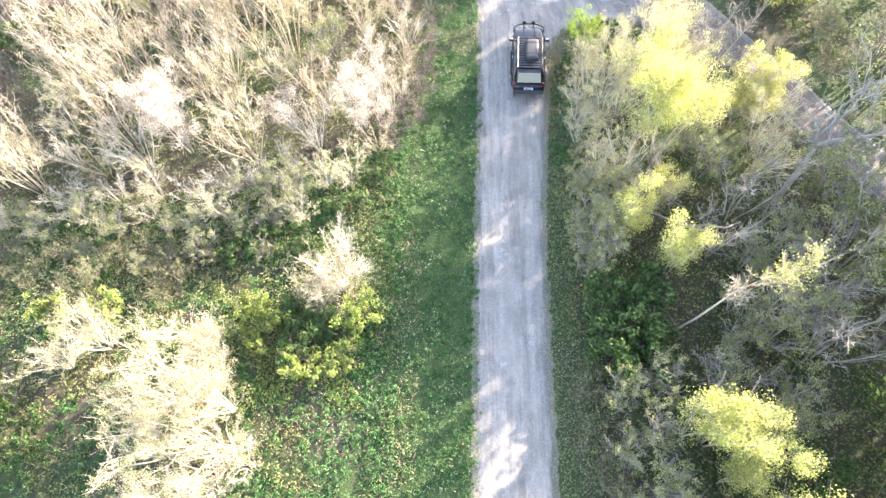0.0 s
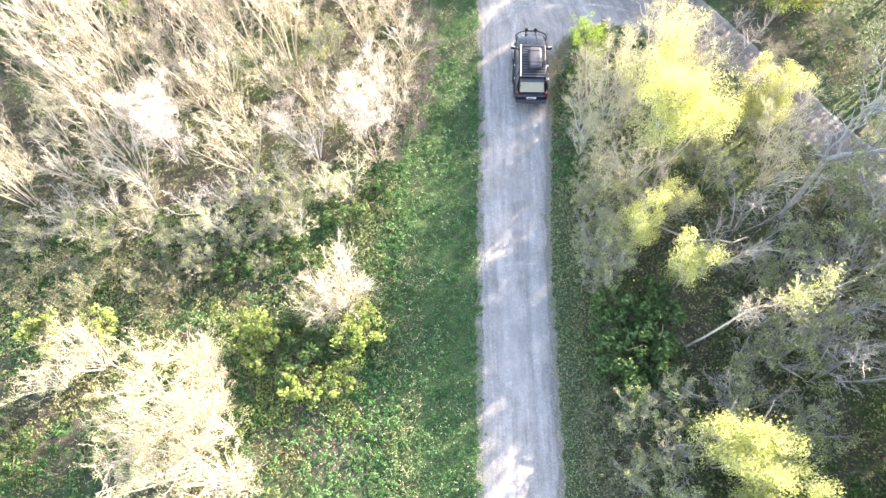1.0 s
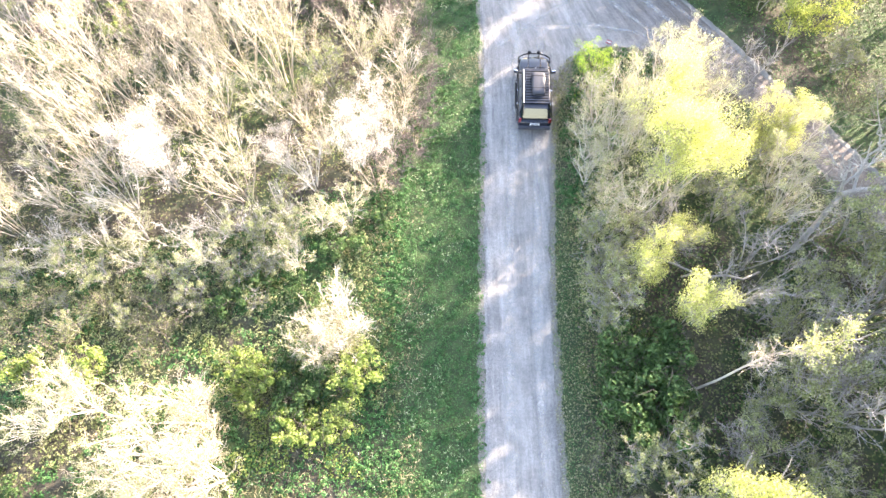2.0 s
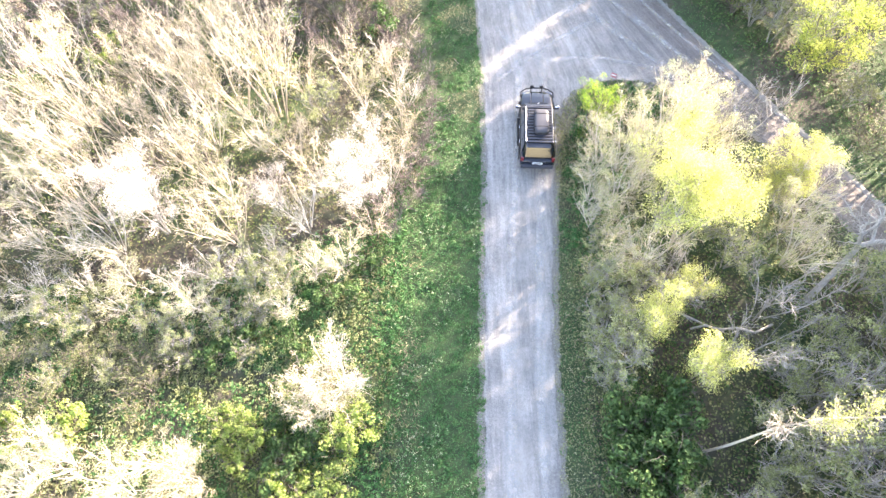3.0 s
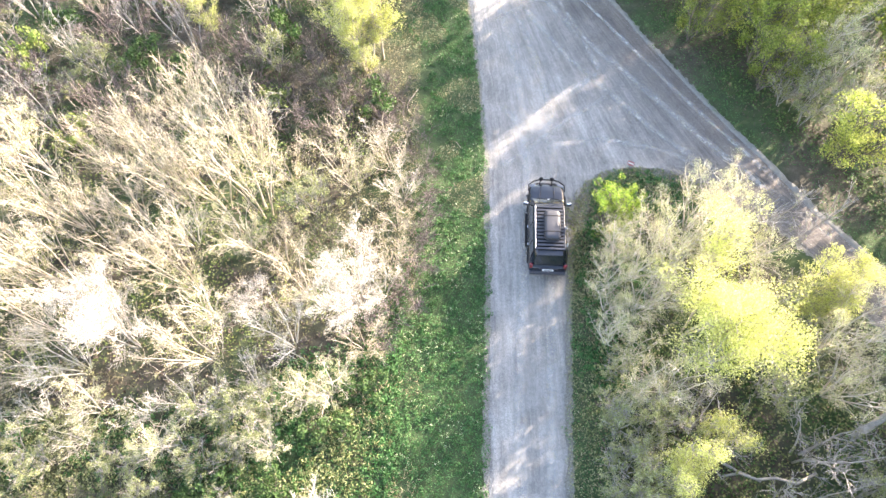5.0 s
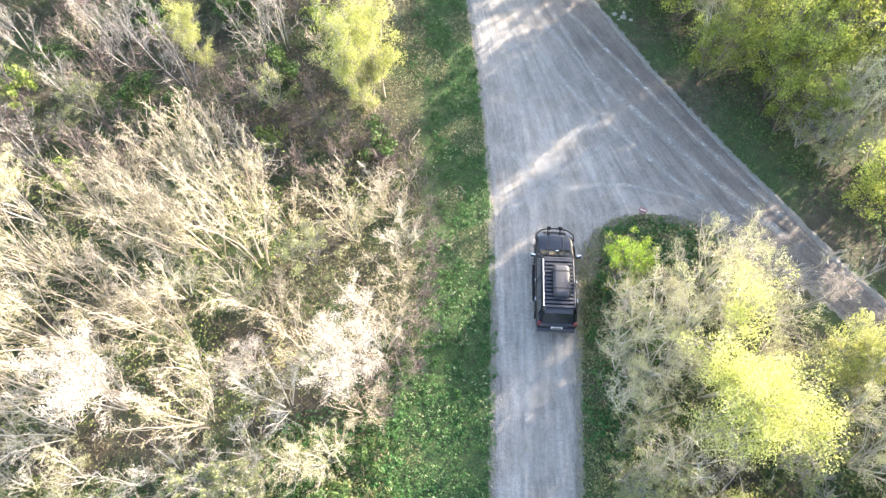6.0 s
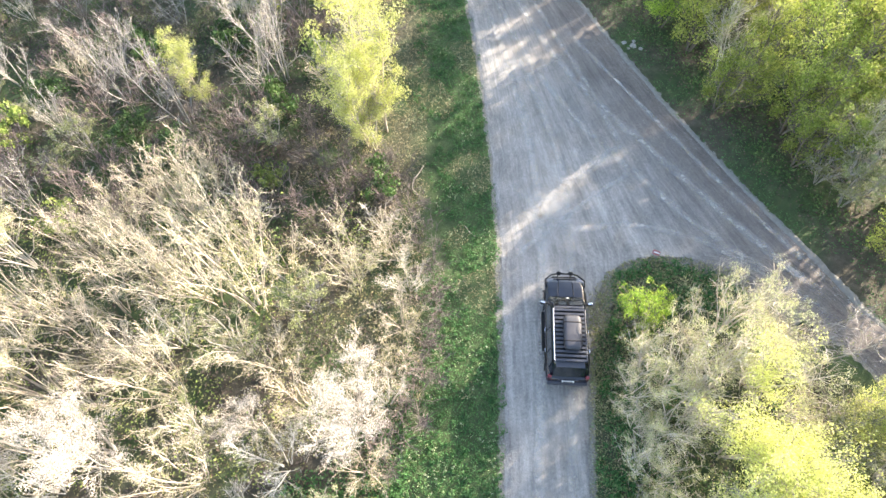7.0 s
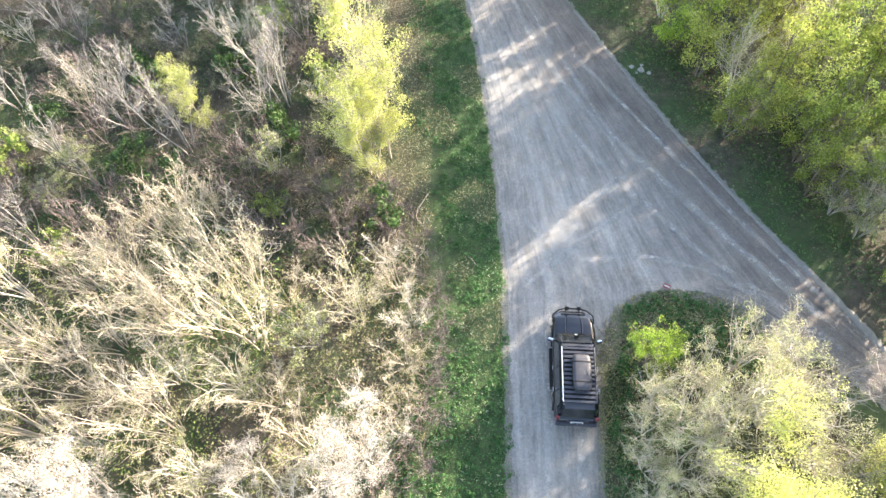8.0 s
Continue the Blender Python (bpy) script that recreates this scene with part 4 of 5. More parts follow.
small_sign()
for i, (x, y, s) in enumerate(((10.4, 45.7, 0.15), (10.9, 45.4, 0.2), (11.3, 45.1, 0.13), (10.6, 45.2, 0.1), (11.0, 45.8, 0.12))):
    rock(x, y, s, i)

# low lit shrubs in the meadow
for x, y, h in ((-9.2, 11.2, 1.0), (-8.1, 10.6, 1.1), (-8.8, 9.9, 0.8), (-6.6, 8.8, 0.8), (-5.6, 8.4, 0.7), (-4.2, 10.2, 0.9), (-3.5, 11.4, 0.9), (-4.6, 8.6, 0.6), (-18.6, 11.0, 1.4), (-16.2, 11.2, 1.2)):
    put(SHRUB[2], x, y, x * 97 % 360, 0.8, h / 1.0)
# the first four dark shrubs stand in for the nearby bush's cast shadow
for x, y, h in ((-6.9, 10.6, 0.9), (-6.0, 10.0, 0.8), (-5.2, 10.9, 0.8), (-7.2, 9.6, 0.7), (-19.4, 6.4, 1.5), (-18.2, 5.2, 1.4), (-20.6, 4.6, 1.6), (-10.5, 14.6, 0.9), (-9.2, 15.2, 0.9), (-5.0, 17.4, 0.7), (-3.6, 19.2, 0.6)):
    put(SHRUB[0 if x < -8 else 1], x, y, x * 131 % 360, 0.85, h / 1.1)
for x, y in ((-12.6, 14.2), (-14.4, 14.6), (-16.8, 14.2), (-19.5, 14.8), (-18.2, 12.6), (-13.5, 12.6), (6.9, 5.4), (7.0, 7.6), (7.0, 3.4)):
    put(BRUSH[int(abs(x * 7 + y)) % 3], x, y, x * 57 % 360, 0.9, 0.9)


# ---- ground cover ----
def carpet(name, label, category, seed, area, count, mat, size, high, keep, slim=0.62, flat=0.8, tuft=1, wide=0.0):
    """Loose leaves or tufts of them over an area (x0, x1, y0, y1), where keep(x, y) allows."""
    rng = np.random.default_rng(seed)
    xy = rng.uniform((area[0], area[2]), (area[1], area[3]), (count, 2))
    at = np.array([(x, y, max(ground_z(x, y), 0.02 if road_gap(x, y) < 0.2 else -1) + high * k * k + 0.01) for (x, y), k in zip(xy, rng.uniform(0, 1, count)) if keep(x, y)])
    facing = None
    if tuft > 1:      # rosettes, domed and facing outwards
        out = unit(rng.normal(0, 1, (len(at), tuft, 3)) * np.array([1, 1, 0.5]) + np.array([0, 0, 0.7]))
        big = rng.uniform(0.5, 1.3, (len(at), 1, 1)) * wide
        at = (at[:, None] + out * big * np.array([1, 1, 0.7])).reshape(-1, 3)
        facing = (out + np.array([0, 0, 0.5])).reshape(-1, 3)
    v, f = leaves(rng, at, size, flat, slim, facing)
    tagged(new(name, mesh_of(name, v, f, mat)), label, category, kind="stuff")


def verge(x, y, wide):
    wide = wide - min(1.9, max(0.0, y - 21) * 0.35)
    return 0.02 < left_edge(y) - x + wob(x, y, 1.6, 0.3) + wob(x, y, 6.0, 0.2) < wide + wob(x, y, 0.35, 1.2)


def patch(x, y, f, cut, seed=0.0):
    return noise.noise(Vector((x * f + seed, y * f, 9.1))) > cut


carpet("verge_grass", "short green grass with pale clover along the road", "grass", 1, (-5, 2.6, -6, 54), 70000, GRASS_LEAF, 0.07, 0.10,
       lambda x, y: verge(x, y, 4.6) and not (y > 27 and patch(x, y, 0.45, 0.22)))
carpet("verge_tufts", "leafy green tufts and rosettes in the verge", "weeds", 31, (-7, 2.6, -6, 54), 15000, GRASS_LEAF, 0.095, 0.14,
       lambda x, y: verge(x, y, 5.6) and patch(x, y, 1.5, -0.15, 7) and not (y > 27 and patch(x, y, 0.45, 0.22)), tuft=7, wide=0.11)
carpet("pale_clover", "pale flowering clover heads in the grass", "clover", 32, (-9, 2.3, -4, 46), 9000, CLOVER, 0.06, 0.2,
       lambda x, y: left_edge(y) - x > 0.35 and not in_left(x + 0.6, y) and patch(x, y, 0.7, 0.02 if y < 27 else 0.2, 17), tuft=5, wide=0.07)
carpet("dry_grass", "pale dry grass along the edge of the thicket", "grass", 2, (-9, 2.4, 17, 54), 44000, DRY_GRASS, 0.17, 0.16,
       lambda x, y: (-5.5 + wob(x, y, 0.6, 1.5) < x < -1.5 or patch(x, y, 0.45, 0.15)) and left_edge(y) - x > 0.1 and (y > 24 or left_edge(y) - x > 4.6), 0.16, 0.3)
carpet("meadow_plants", "leafy green weeds covering the clearing", "weeds", 3, (-24, -2, -3, 23), 16000, GRASS_LEAF, 0.105, 0.34,
       lambda x, y: patch(x, y, 0.33, -0.2) and patch(x, y, 1.3, -0.2, 3) and not in_left(x + 1, y), tuft=7, wide=0.13)
carpet("meadow_weeds", "olive and dry weeds in the clearing", "weeds", 4, (-24, -2, -3, 19), 13000, LEAF_OLIVE, 0.10, 0.35,
       lambda x, y: not patch(x, y, 0.33, -0.05), tuft=6, wide=0.13)
carpet("meadow_weeds", "grey-green leafy weeds in the shaded clearing", "weeds", 34, (-25, -4, 9, 20), 9000, LEAF_GREY, 0.085, 0.4,
       lambda x, y: patch(x, y, 0.5, -0.15, 51) and not in_left(x + 1, y), tuft=6, wide=0.14)
carpet("dry_stalks", "dry brown stalks among the weeds", "weeds", 5, (-24, -1, -3, 20), 30000, DRY_GRASS, 0.22, 0.35,
       lambda x, y: patch(x, y, 0.4, 0.1, 20), 0.13, 0.2)
carpet("forest_litter", "dead leaves and twigs on the forest floor", "leaf litter", 6, (-34, -3, 14, 58), 26000, LITTER, 0.15, 0.06, in_left)
carpet("undergrowth", "olive undergrowth below the bare trees", "undergrowth", 7, (-27, -3, 16, 54), 22000, LEAF_KHAKI, 0.085, 2.2,
       lambda x, y: y < 32 and in_left(x - 0.8, y) and patch(x, y, 0.4, -0.25, 5))
carpet("undergrowth", "green and olive undergrowth beneath the willows", "undergrowth", 8, (6, 24, -6, 30), 40000, LEAF_OLIVE, 0.12, 1.3,
       lambda x, y: road_gap(x, y) > (0.9 if y < 22 else 2.2) + wob(x, y, 0.5, 0.8))
carpet("undergrowth", "deep green plants on the forest floor", "undergrowth", 9, (6, 24, -6, 30), 34000, LEAF_DARK, 0.14, 0.5,
       lambda x, y: road_gap(x, y) > 1.7 and y < 21 and patch(x, y, 0.45, -0.05, 11))
carpet("verge_tufts", "low leafy green plants at the grove's edge", "weeds", 33, (5, 14, 19, 31), 8000, GRASS_LEAF, 0.09, 0.2,
       lambda x, y: 0.55 < road_gap(x, y) + wob(x, y, 0.9, 0.8) + wob(x, y, 2.6, 0.5) < 3.6 and patch(x, y, 1.2, -0.25, 7), tuft=6, wide=0.11)
carpet("verge_grass", "thin green grass along the edge of the trees", "grass", 10, (4.4, 10, -6, 31), 16000, GRASS_LEAF, 0.07, 0.08,
       lambda x, y: 0.2 < road_gap(x, y) + wob(x, y, 1.8, 0.3) + wob(x, y, 0.6, 0.6) < 2.2 and patch(x, y, 0.7, -0.3))
carpet("dry_grass", "brown dry grass between road and willows", "grass", 11, (4.4, 13, -6, 31.2), 26000, DRY_GRASS, 0.13, 0.09,
       lambda x, y: 0.03 < road_gap(x, y) + wob(x, y, 1.8, 0.2) < 2.4, 0.2, 0.3)
carpet("verge_grass", "dark green grass beyond the side road", "grass", 12, (6, 28, 18, 60), 60000, GRASS_LEAF, 0.08, 0.12,
       lambda x, y: 0.03 < road_gap(x, y) + wob(x, y, 1.6, 0.2) < 3.4 and x > 7 and (y > 31 or x > 19) and patch(x, y, 0.5, -0.3, 4))
carpet("undergrowth", "dark green scrub at the wood's edge", "undergrowth", 13, (6, 30, 16, 56), 34000, LEAF_DARK, 0.14, 0.6,
       lambda x, y: road_gap(x, y) > 1.9 and x > 8 and (y > 31 or x > 20))
carpet("forest_litter", "dead brown leaves under the trees", "leaf litter", 14, (6, 30, -6, 56), 22000, LITTER, 0.13, 0.05,
       lambda x, y: road_gap(x, y) > 1.2)

carpet("verge_grass", "sparse low weeds on the gravel at the fork", "weeds", 16, (6.2, 14, 25, 32.4), 5200, GRASS_LEAF, 0.08, 0.10,
       lambda x, y: -1.0 < road_gap(x, y) < 0.6 and patch(x, y, 1.1, 0.25 - 0.5 * road_gap(x, y), 3) and (y > 28.5 or road_gap(x, y) > -0.2))
carpet("dry_grass", "sparse pale grass at the tip of the grove", "grass", 35, (6, 14, 23, 32), 9000, DRY_GRASS, 0.12, 0.12,
       lambda x, y: -0.3 < road_gap(x, y) + wob(x, y, 1.4, 0.4) < 2.6, 0.22, 0.3)
carpet("verge_weeds", "grey-green weeds at the tip of the grove", "weeds", 36, (6, 14, 23, 32), 2600, LEAF_GREY, 0.075, 0.15,
       lambda x, y: -0.2 < road_gap(x, y) + wob(x, y, 1.4, 0.4) < 2.8, tuft=5, wide=0.09)
carpet("undergrowth", "dark green plants in the shade of the thicket", "undergrowth", 17, (-34, -5, 32, 56), 34000, LEAF_DARK, 0.13, 0.6,
       lambda x, y: in_left(x, y) and patch(x, y, 0.3, -0.2, 8))

carpet("young_weeds", "bright yellow-green young weeds in the sun", "weeds", 18, (-11.5, -2.5, 6.5, 13), 9000, LEAF_YOUNG, 0.11, 0.45,
       lambda x, y: patch(x, y, 0.55, 0.02, 31))

carpet("meadow_plants", "low green plants along the thicket's edge", "weeds", 19, (-10, -1.8, 14, 27), 20000, GRASS_LEAF, 0.09, 0.2,
       lambda x, y: not in_left(x + 0.3, y))

carpet("young_weeds", "yellow-green young shoots among the bare trees", "weeds", 20, (-24, -4, 18, 34), 16000, LEAF_YOUNG, 0.10, 2.6,
       lambda x, y: in_left(x - 0.5, y) and patch(x, y, 0.5, 0.2, 44))

carpet("verge_weeds", "dusty grey-green weeds on the narrow verge", "weeds", 21, (4.4, 9.5, -6, 30), 20000, LEAF_GREY, 0.06, 0.07,
       lambda x, y: 0.0 < road_gap(x, y) + wob(x, y, 1.8, 0.25) < 1.5 + wob(x, y, 0.5, 0.6))

def track_sun_streaks():
    """Paler strips on the gravel: wheel tracks, and sun streaks put in as colour."""
    m, t, p = material("pale track and sun streak gravel")
    n = noise_of(t, 1.7, 6, rough=0.75)
    f = noise_of(t, 26, 4)
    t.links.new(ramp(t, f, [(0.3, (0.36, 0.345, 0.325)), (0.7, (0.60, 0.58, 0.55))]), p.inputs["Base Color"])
    p.inputs["Roughness"].default_value = 0.9
    tr = t.nodes.new("ShaderNodeBsdfTransparent")
    mx = t.nodes.new("ShaderNodeMixShader")
    soft = t.nodes.new("ShaderNodeAttribute")
    soft.attribute_name = "strip_fade"
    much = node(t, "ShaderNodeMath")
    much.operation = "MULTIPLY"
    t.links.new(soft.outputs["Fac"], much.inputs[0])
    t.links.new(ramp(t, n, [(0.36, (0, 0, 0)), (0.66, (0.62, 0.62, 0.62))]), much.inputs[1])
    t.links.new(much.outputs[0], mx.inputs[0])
    t.links.new(tr.outputs[0], mx.inputs[1])
    t.links.new(p.outputs[0], mx.inputs[2])
    t.links.new(mx.outputs[0], t.nodes["Material Output"].inputs[0])
    for path, wide in (
            (((3.4, 53), (4.6, 48.6), (6.1, 44.6), (8.2, 41), (10.5, 37.8), (13.2, 34), (15.6, 30.8), (17.6, 28.4)), 0.3),
            (((2.2, 53), (3.3, 48), (5.0, 43.4), (7.0, 39.6), (9.3, 36.4), (12.0, 32.9), (14.6, 30.4), (16.9, 28)), 0.26),
            (((1.9, 50), (3.2, 45), (4.2, 39), (4.5, 33), (4.1, 27), (3.4, 20), (3.0, 12), (2.8, 2)), 0.34),
            (((3.3, 47), (5.0, 41), (5.9, 36), (5.8, 31), (5.4, 26), (4.8, 20), (4.3, 12), (4.1, 2)), 0.3),
            (((3.0, 36), (4.4, 33.4), (6.2, 32.6), (9, 32.9), (12, 32.0), (15, 30.0), (18, 27)), 0.26),
            (((4.4, 52), (5.6, 48.4), (6.8, 45.2), (7.8, 42.4), (8.6, 39.6), (9.4, 37)), 0.2),
            # next three lie along the sun's azimuth and paint its streaks across the fork
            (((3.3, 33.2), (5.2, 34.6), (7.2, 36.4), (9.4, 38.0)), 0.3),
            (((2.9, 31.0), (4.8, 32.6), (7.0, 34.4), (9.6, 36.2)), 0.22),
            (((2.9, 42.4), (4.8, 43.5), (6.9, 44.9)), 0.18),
            (((6.9, 47.2), (8.6, 44.2), (10.6, 40.8), (12.8, 37.0), (15.2, 33.2), (17.9, 29.0)), 0.2)):
        pts = np.array(path, float)
        k = np.linspace(0, len(pts) - 1, 90)
        c = np.stack([np.interp(k, range(len(pts)), pts[:, i]) for i in (0, 1)], 1)
        for _ in range(6):
            c[1:-1] = (c[:-2] + 2 * c[1:-1] + c[2:]) / 4
        d = unit(np.gradient(c, axis=0))
        nrm = np.stack([-d[:, 1], d[:, 0]], 1)
        verts = []
        for q, w in zip(c, nrm):
            for s in (-1, -0.3, 0.3, 1):
                x, y = q + w * s * wide * (1.0 + 0.5 * wob(q[0], q[1], 0.8))
                verts.append((x, y, 0.062))
        faces = [(4 * i + j, 4 * i + j + 1, 4 * i + j + 5, 4 * i + j + 4) for i in range(89) for j in range(3)]
        me = mesh_of("track_sun_streak", verts, faces, m)
        me.attributes.new("strip_fade", "FLOAT", "POINT").data.foreach_set("value", [min(1.0, i / 8, (89 - i) / 8) * (j in (1, 2)) for i in range(90) for j in range(4)])
        tagged(new("track_sun_streak", me), "pale strip on the gravel road, wheel track and painted sun streak", "wheel track", kind="structure")


def road_edge():
    """A low ridge of pale gravel that grading has left along the far side of the fork."""
    line = [(x, y) for x, y in zip(UPPER_X[::-1], UPPER_Y[::-1]) if y < 56] + SIDE_HIGH[1:-1]
    pts = np.array(line, float)
    k = np.linspace(0, len(pts) - 1, 170)
    c = np.stack([np.interp(k, range(len(pts)), pts[:, i]) for i in (0, 1)], 1)
    d = unit(np.gradient(c, axis=0))
    nrm = np.stack([-d[:, 1], d[:, 0]], 1)
    verts = []
    for q, w in zip(c, nrm):
        for s, z in ((-0.2, -0.02), (-0.05, 0.05), (0.08, 0.045), (0.26, -0.03)):
            k = s + wob(q[0], q[1], 1.2, 0.10)
            verts.append((q[0] + w[0] * k, q[1] + w[1] * k, z + wob(q[0] + s, q[1], 2.5, 0.04) + wob(q[0] + s, q[1], 0.7, 0.03)))
    faces = [(4 * i + j, 4 * i + j + 1, 4 * i + j + 5, 4 * i + j + 4) for i in range(169) for j in range(3)]
    tagged(new("road_edge", mesh_of("road_edge", verts, faces, EDGE, True)), "low ridge of pale gravel along the road", "road edge", kind="structure")


road_edge()
track_sun_streaks()


def gravel():
    """Loose stones along the road's edges."""
    rng = np.random.default_rng(15)
    at = []
    while len(at) < 3600:
        x, y = rng.uniform(0, 24), rng.uniform(-4, 54)
        g = road_gap(x, y)
        if -0.5 < g < 0.25 and rng.uniform() < math.exp(-((g + 0.08) / 0.22) ** 2) or (-2 < g < 0 and rng.uniform() < 0.03):
            at.append((x, y, 0.02))
    at = np.array(at)
    s = rng.uniform(0.015, 0.045, (len(at), 1, 1))
    octa = np.array([(1, 0, 0), (0, 1, 0), (-1, 0, 0), (0, -1, 0), (0, 0, 0.7), (0, 0, -0.7)])[None] * rng.uniform(0.7, 1.3, (len(at), 6, 1))
    v = (at[:, None] + octa * s).reshape(-1, 3)
    tri = np.array([(0, 1, 4), (1, 2, 4), (2, 3, 4), (3, 0, 4), (1, 0, 5), (2, 1, 5), (3, 2, 5), (0, 3, 5)])
    f = (tri[None] + (np.arange(len(at)) * 6)[:, None, None]).reshape(-1, 3)
    tagged(new("loose_gravel", mesh_of("loose_gravel", v, f, STONE)), "loose pale stones along the road edges", "gravel", kind="stuff")


gravel()


# ---- the car ----
def ring_xz(y, w, lo, hi, p=5.0, n=28):
    out = []
    for k in range(n):
        a = 2 * math.pi * k / n
        c, q = math.cos(a), math.sin(a)
        out.append((w * math.copysign(abs(c) ** (2 / p), c), y, (lo + hi) / 2 + (hi - lo) / 2 * math.copysign(abs(q) ** (2 / p), q)))
    return out


def ring_xy(z, w, y0, y1, p=9.0, n=36):
    out = []
    for k in range(n):
        a = 2 * math.pi * k / n
        c, q = math.cos(a), math.sin(a)
        out.append((w * math.copysign(abs(c) ** (2 / p), c), (y0 + y1) / 2 + (y1 - y0) / 2 * math.copysign(abs(q) ** (2 / p), q), z))
    return out


def car():
    e = thing("car", "dusty black off-road car with roof rack and bull bar", "car", at=pose(5.08, 27.05, 0.015, 0, 0, -3.4))
    body = part("body", loft([ring_xz(*r) for r in (
        (-2.46, 0.78, 0.46, 0.90), (-2.41, 0.88, 0.40, 0.98), (-2.2, 0.925, 0.36, 1.05), (-1.2, 0.94, 0.34, 1.08), (0.0, 0.94, 0.34, 1.08), (0.9, 0.94, 0.34, 1.08),
        (1.3, 0.935, 0.35, 1.06), (1.9, 0.91, 0.37, 1.02), (2.2, 0.86, 0.40, 0.97), (2.36, 0.78, 0.45, 0.90), (2.42, 0.66, 0.50, 0.84))]), CAR_PAINT, e, smooth=True)
    cabin = part("cabin", loft([ring_xy(*r) for r in ((1.03, 0.87, -2.34, 1.40), (1.12, 0.86, -2.31, 1.30), (1.42, 0.80, -2.17, 0.97), (1.68, 0.745, -2.04, 0.68), (1.77, 0.70, -1.97, 0.55), (1.80, 0.61, -1.85, 0.42))]), CAR_PAINT, e, smooth=True)
    hood = part("hood", loft([[(x * w, y, z + 0.035 * (1 - x * x) + (0.02 if abs(x) < 0.45 else 0) - (0.1 if k else 0)) for k, xs in ((0, (-1, -0.75, -0.47, -0.43, 0, 0.43, 0.47, 0.75, 1)), (1, (0.9, -0.9))) for x in xs]
                              for y, w, z in ((1.34, 0.745, 1.07), (1.5, 0.745, 1.06), (1.85, 0.72, 1.03), (2.15, 0.66, 0.975), (2.28, 0.58, 0.93))]), CAR_PAINT, e, "raised bonnet with two long creases")
    part("windscreen", panel([(-0.76, 1.335, 1.12), (0.76, 1.335, 1.12), (0.64, 0.715, 1.67), (-0.64, 0.715, 1.67)], 0.03), GLASS, e, "dark sloping windscreen")
    part("rear_window", panel([(0.68, -2.325, 1.15), (-0.68, -2.325, 1.15), (-0.60, -2.065, 1.66), (0.60, -2.065, 1.66)], 0.03), GLASS, e)
    for s in (-1, 1):
        for y0, y1, y2, y3 in ((-2.02, -1.34, -1.34, -1.88), (-1.26, -0.36, -0.36, -1.26), (-0.28, 1.08, 0.6, -0.28)):
            c = [(s * 0.868, y0, 1.13), (s * 0.868, y1, 1.13), (s * 0.752, y2, 1.64), (s * 0.752, y3, 1.64)]
            part("side_window", panel(c if s > 0 else c[::-1], 0.022), GLASS, e)
        for y in (-0.95, 0.0):
            part("door_handle", box((0.035, 0.17, 0.04), (s * 0.955, y - 0.22, 0.98), 0.012), CHROME, e, "chrome door handle")
        m = part("side_mirror", box((0.24, 0.13, 0.17), (s * 1.06, 1.0, 1.17), 0.045, (0, 0, s * 12)), CAR_GREY, e, "grey wing mirror")
        part("mirror_cap", box((0.2, 0.09, 0.02), (s * 1.06, 1.005, 1.262), 0.009, (0, 0, s * 12)), CHROME, m, "bright chrome cap")
        part("mirror_arm", rod([(s * 0.86, 1.0, 1.11), (s * 0.98, 1.0, 1.13)], 0.025), CAR_BLACK, m)
        part("sill_step", box((0.16, 1.9, 0.05), (s * 0.96, -0.05, 0.36), 0.02), CAR_BLACK, e)
        part("tail_lamp", box((0.17, 0.12, 0.34), (s * 0.80, -2.36, 0.98), 0.03, (0, 0, s * 14)), RED_LAMP, e, "red tail lamp")
        part("headlamp", box((0.3, 0.16, 0.16), (s * 0.68, 2.27, 0.86), 0.03, (0, 0, -s * 22)), CLEAR_LAMP, e)
        part("roof_gutter", rod([(s * 0.70, 0.52, 1.775), (s * 0.715, -0.7, 1.785), (s * 0.70, -1.93, 1.765)], 0.016, 6), CAR_BLACK, e)
        for y in (1.45, -1.42):
            w = part("wheel", loft([[(s * x, y + r * math.cos(a), 0.385 + r * math.sin(a)) for a in [2 * math.pi * k / 28 for k in range(28)]]
                                    for x, r in ((0.68, 0.30), (0.69, 0.365), (0.73, 0.385), (0.86, 0.385), (0.91, 0.365), (0.92, 0.27))]), RUBBER, e, smooth=True)
            part("rim", loft([[(s * x, y + r * math.cos(a), 0.385 + r * math.sin(a)) for a in [2 * math.pi * k / 20 for k in range(20)]]
                              for x, r in ((0.90, 0.25), (0.925, 0.25), (0.915, 0.20), (0.93, 0.07))]), ALLOY, w)
            part("wheel_arch", rod([(s * 0.93, y + 0.47 * math.cos(a), 0.40 + 0.47 * math.sin(a)) for a in [math.pi * k / 12 for k in range(13)]], 0.045, 6), CAR_BLACK, e)
    part("rear_bumper", box((1.72, 0.2, 0.24), (0, -2.46, 0.56), 0.06), CAR_GREY, e, "dusty grey rear bumper")
    part("front_bumper", box((1.66, 0.22, 0.26), (0, 2.42, 0.55), 0.07), CAR_GREY, e)
    part("tailgate_trim", box((0.9, 0.04, 0.06), (0, -2.455, 0.95), 0.012), CAR_GREY, e)
    plate = part("number_plate", box((0.52, 0.025, 0.12), (0, -2.49, 0.83), 0.006, (-12, 0, 0)), PLATE, e, "white rear number plate")
    part("plate_bar", box((0.4, 0.006, 0.05), (0, -2.508, 0.832), 0.0, (-12, 0, 0)), CAR_BLACK, plate)
    part("spoiler", box((1.2, 0.26, 0.045), (0, -2.03, 1.765), 0.02, (8, 0, 0)), CAR_GREY, e)
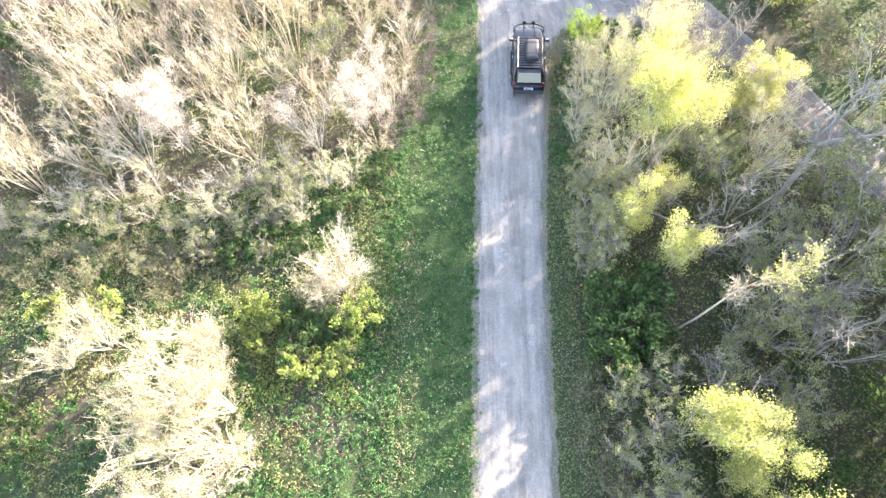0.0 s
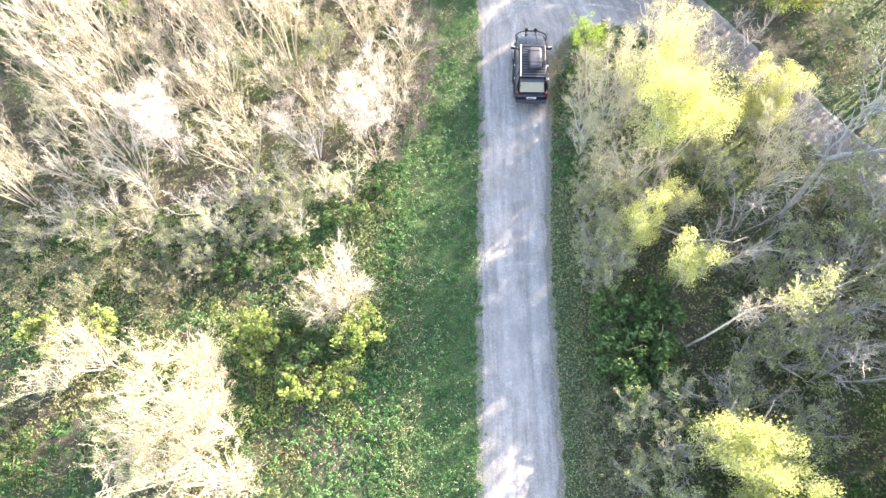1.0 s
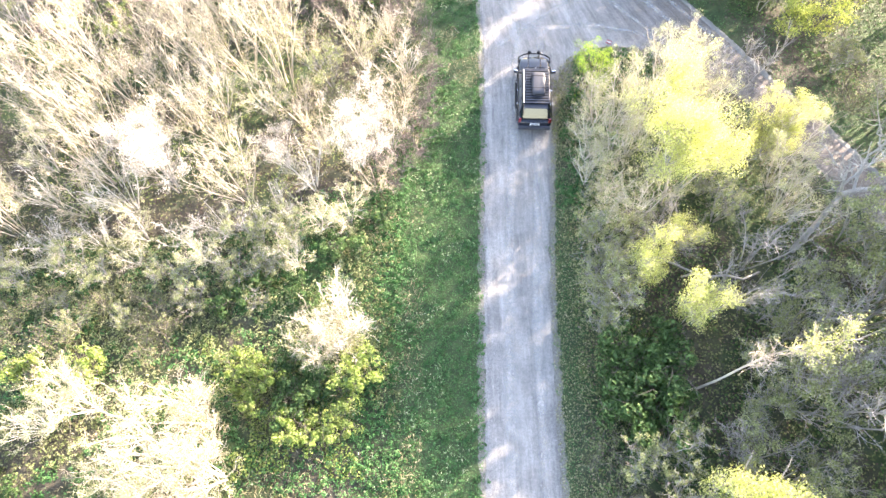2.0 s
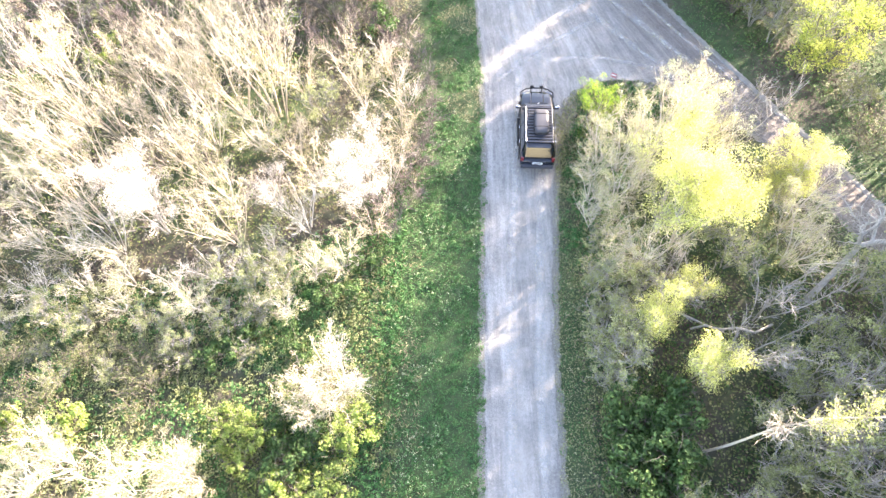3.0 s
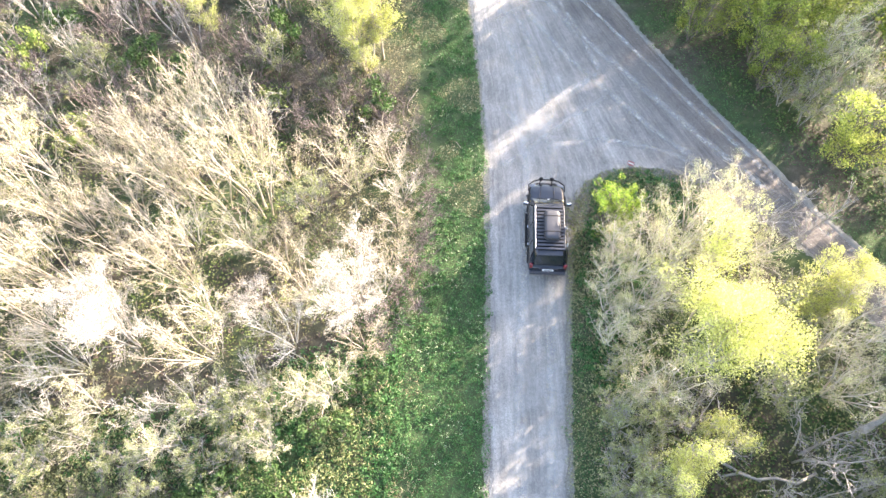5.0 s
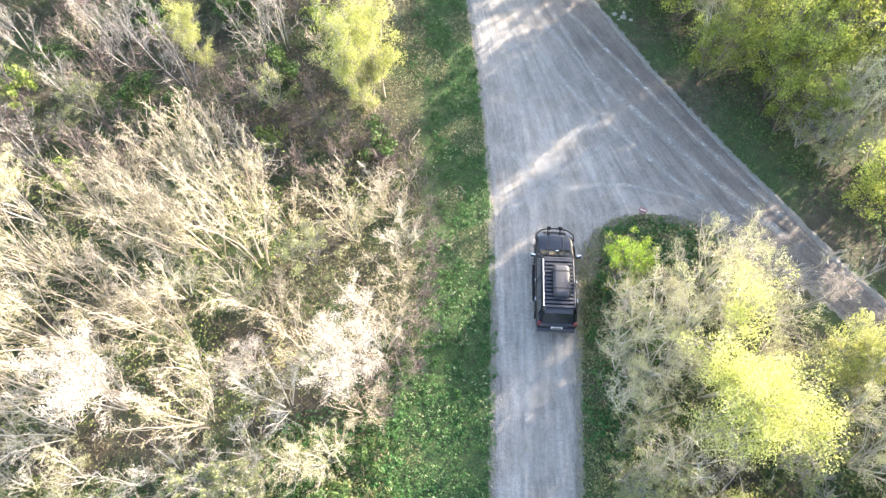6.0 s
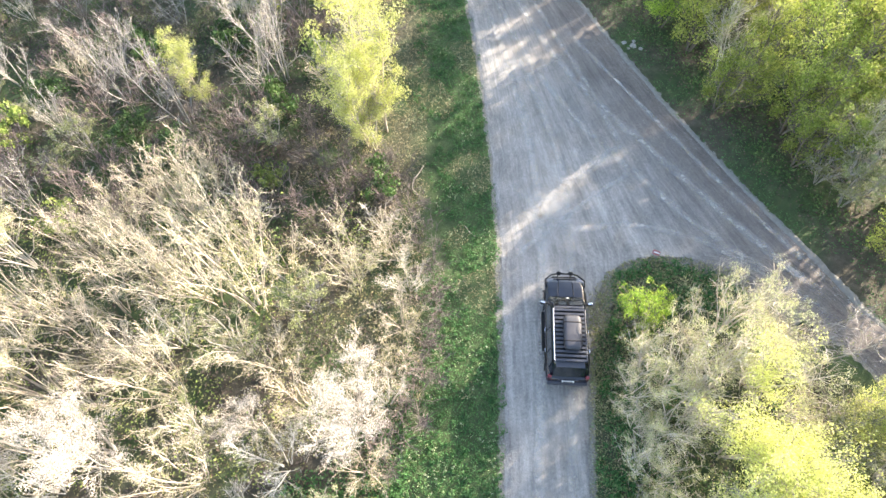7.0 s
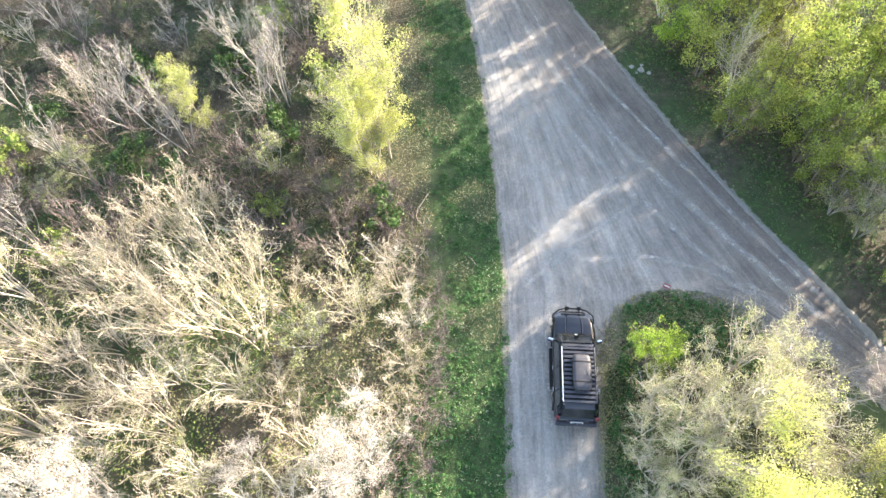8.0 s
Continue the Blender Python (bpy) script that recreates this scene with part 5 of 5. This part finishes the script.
    part("wiper", rod([(-0.55, 1.375, 1.13), (0.0, 1.285, 1.19)], 0.012, 6), CAR_BLACK, e)
    part("wiper", rod([(0.05, 1.375, 1.13), (0.6, 1.285, 1.19)], 0.012, 6), CAR_BLACK, e)
    part("windscreen_sticker", box((0.11, 0.075, 0.008), (0.06, 1.27, 1.206), 0.002, (-40, 0, 0)), PLATE, e, "small white card behind the windscreen")
    for x in (-0.36, 0.36):
        part("hood_rib", rod([(x, 1.38, 1.122), (x * 1.02, 1.7, 1.10), (x * 0.98, 2.1, 1.03)], 0.011, 6), CAR_GREY, e)
    bar = part("bull_bar", rod([(-0.9, 1.92, 0.95), (-0.9, 2.3, 0.93), (-0.62, 2.56, 0.90), (-0.3, 2.63, 0.92), (0.3, 2.63, 0.92), (0.62, 2.56, 0.90), (0.9, 2.3, 0.93), (0.9, 1.92, 0.95)], 0.036), CAR_BLACK, e, "black tubular bull bar", True)
    part("lower_bar", rod([(-0.8, 2.4, 0.62), (-0.5, 2.6, 0.6), (0.5, 2.6, 0.6), (0.8, 2.4, 0.62)], 0.034), CAR_BLACK, bar, "", True)
    for x in (-0.27, 0.27):
        lamp = part("spot_lamp", loft([[(x + r * math.cos(a), y, 1.03 + r * math.sin(a)) for a in [2 * math.pi * k / 18 for k in range(18)]]
                                       for y, r in ((2.50, 0.04), (2.53, 0.09), (2.58, 0.112), (2.64, 0.112))]), CAR_BLACK, bar, "round black spot lamp", True)
    for x in (-0.3, 0.3):
        part("bar_upright", rod([(x, 2.6, 0.58), (x, 2.62, 0.93)], 0.028), CAR_BLACK, bar)
    rack = part("roof_rack", box((1.32, 2.34, 0.02), (0, -0.75, 1.855), 0.006), CAR_BLACK, e, "black roof rack with flat cross slats")
    for s in (-1, 1):
        # the light on the left rail is put into its brighter chrome
        part("rack_rail", rod([(s * 0.68, 0.42, 1.93), (s * 0.68, -1.92, 1.93)], 0.03), CHROME if s < 0 else CAR_GREY, rack, "side rail, its lit gleam put into chrome" if s < 0 else "")
        for y in (0.28, -0.75, -1.8):
            part("rack_foot", box((0.06, 0.1, 0.12), (s * 0.675, y, 1.84), 0.012), CAR_BLACK, rack)
    for k in range(13):
        part("slat", box((1.32, 0.105, 0.026), (0, 0.38 - 0.189 * k, 1.925), 0.006, (0, 0, 0), 1), CAR_GREY, rack)
    part("wind_fairing", panel([(-0.64, 0.46, 1.93), (-0.64, 0.6, 1.82), (0.64, 0.6, 1.82), (0.64, 0.46, 1.93)], 0.015), CAR_GREY, rack)
    return e


def cargo_bag():
    m = pose(5.08, 27.05, 0.015, 0, 0, -3.4) @ pose(0.1, -0.72, 1.94)
    e = thing("cargo_bag", "grey canvas cargo bag strapped on the roof rack", "bag", at=m @ Matrix.Diagonal((1.12, 1.06, 1, 1)))
    part("bag_shell", loft([ring_xy(0.0, 0.31, -0.70, 0.70, 6), ring_xy(0.06, 0.34, -0.73, 0.73, 6), ring_xy(0.2, 0.335, -0.72, 0.72, 6), ring_xy(0.27, 0.30, -0.68, 0.67, 6), ring_xy(0.295, 0.22, -0.58, 0.56, 6)]), BAG, e, smooth=True)
    part("bag_seam", loft([ring_xy(0.155, 0.347, -0.735, 0.735, 6), ring_xy(0.175, 0.347, -0.735, 0.735, 6)]), CAR_BLACK, e)
    for y in (-0.4, 0.4):
        part("strap", loft([[(x, y + d, z) for x, z in ((-0.35, 0.0), (-0.352, 0.2), (-0.31, 0.285), (-0.22, 0.306), (0.22, 0.306), (0.31, 0.285), (0.352, 0.2), (0.35, 0.0), (0.0, -0.004))] for d in (-0.02, 0.02)]), CAR_BLACK, e, "dark lashing strap")


car()
cargo_bag()
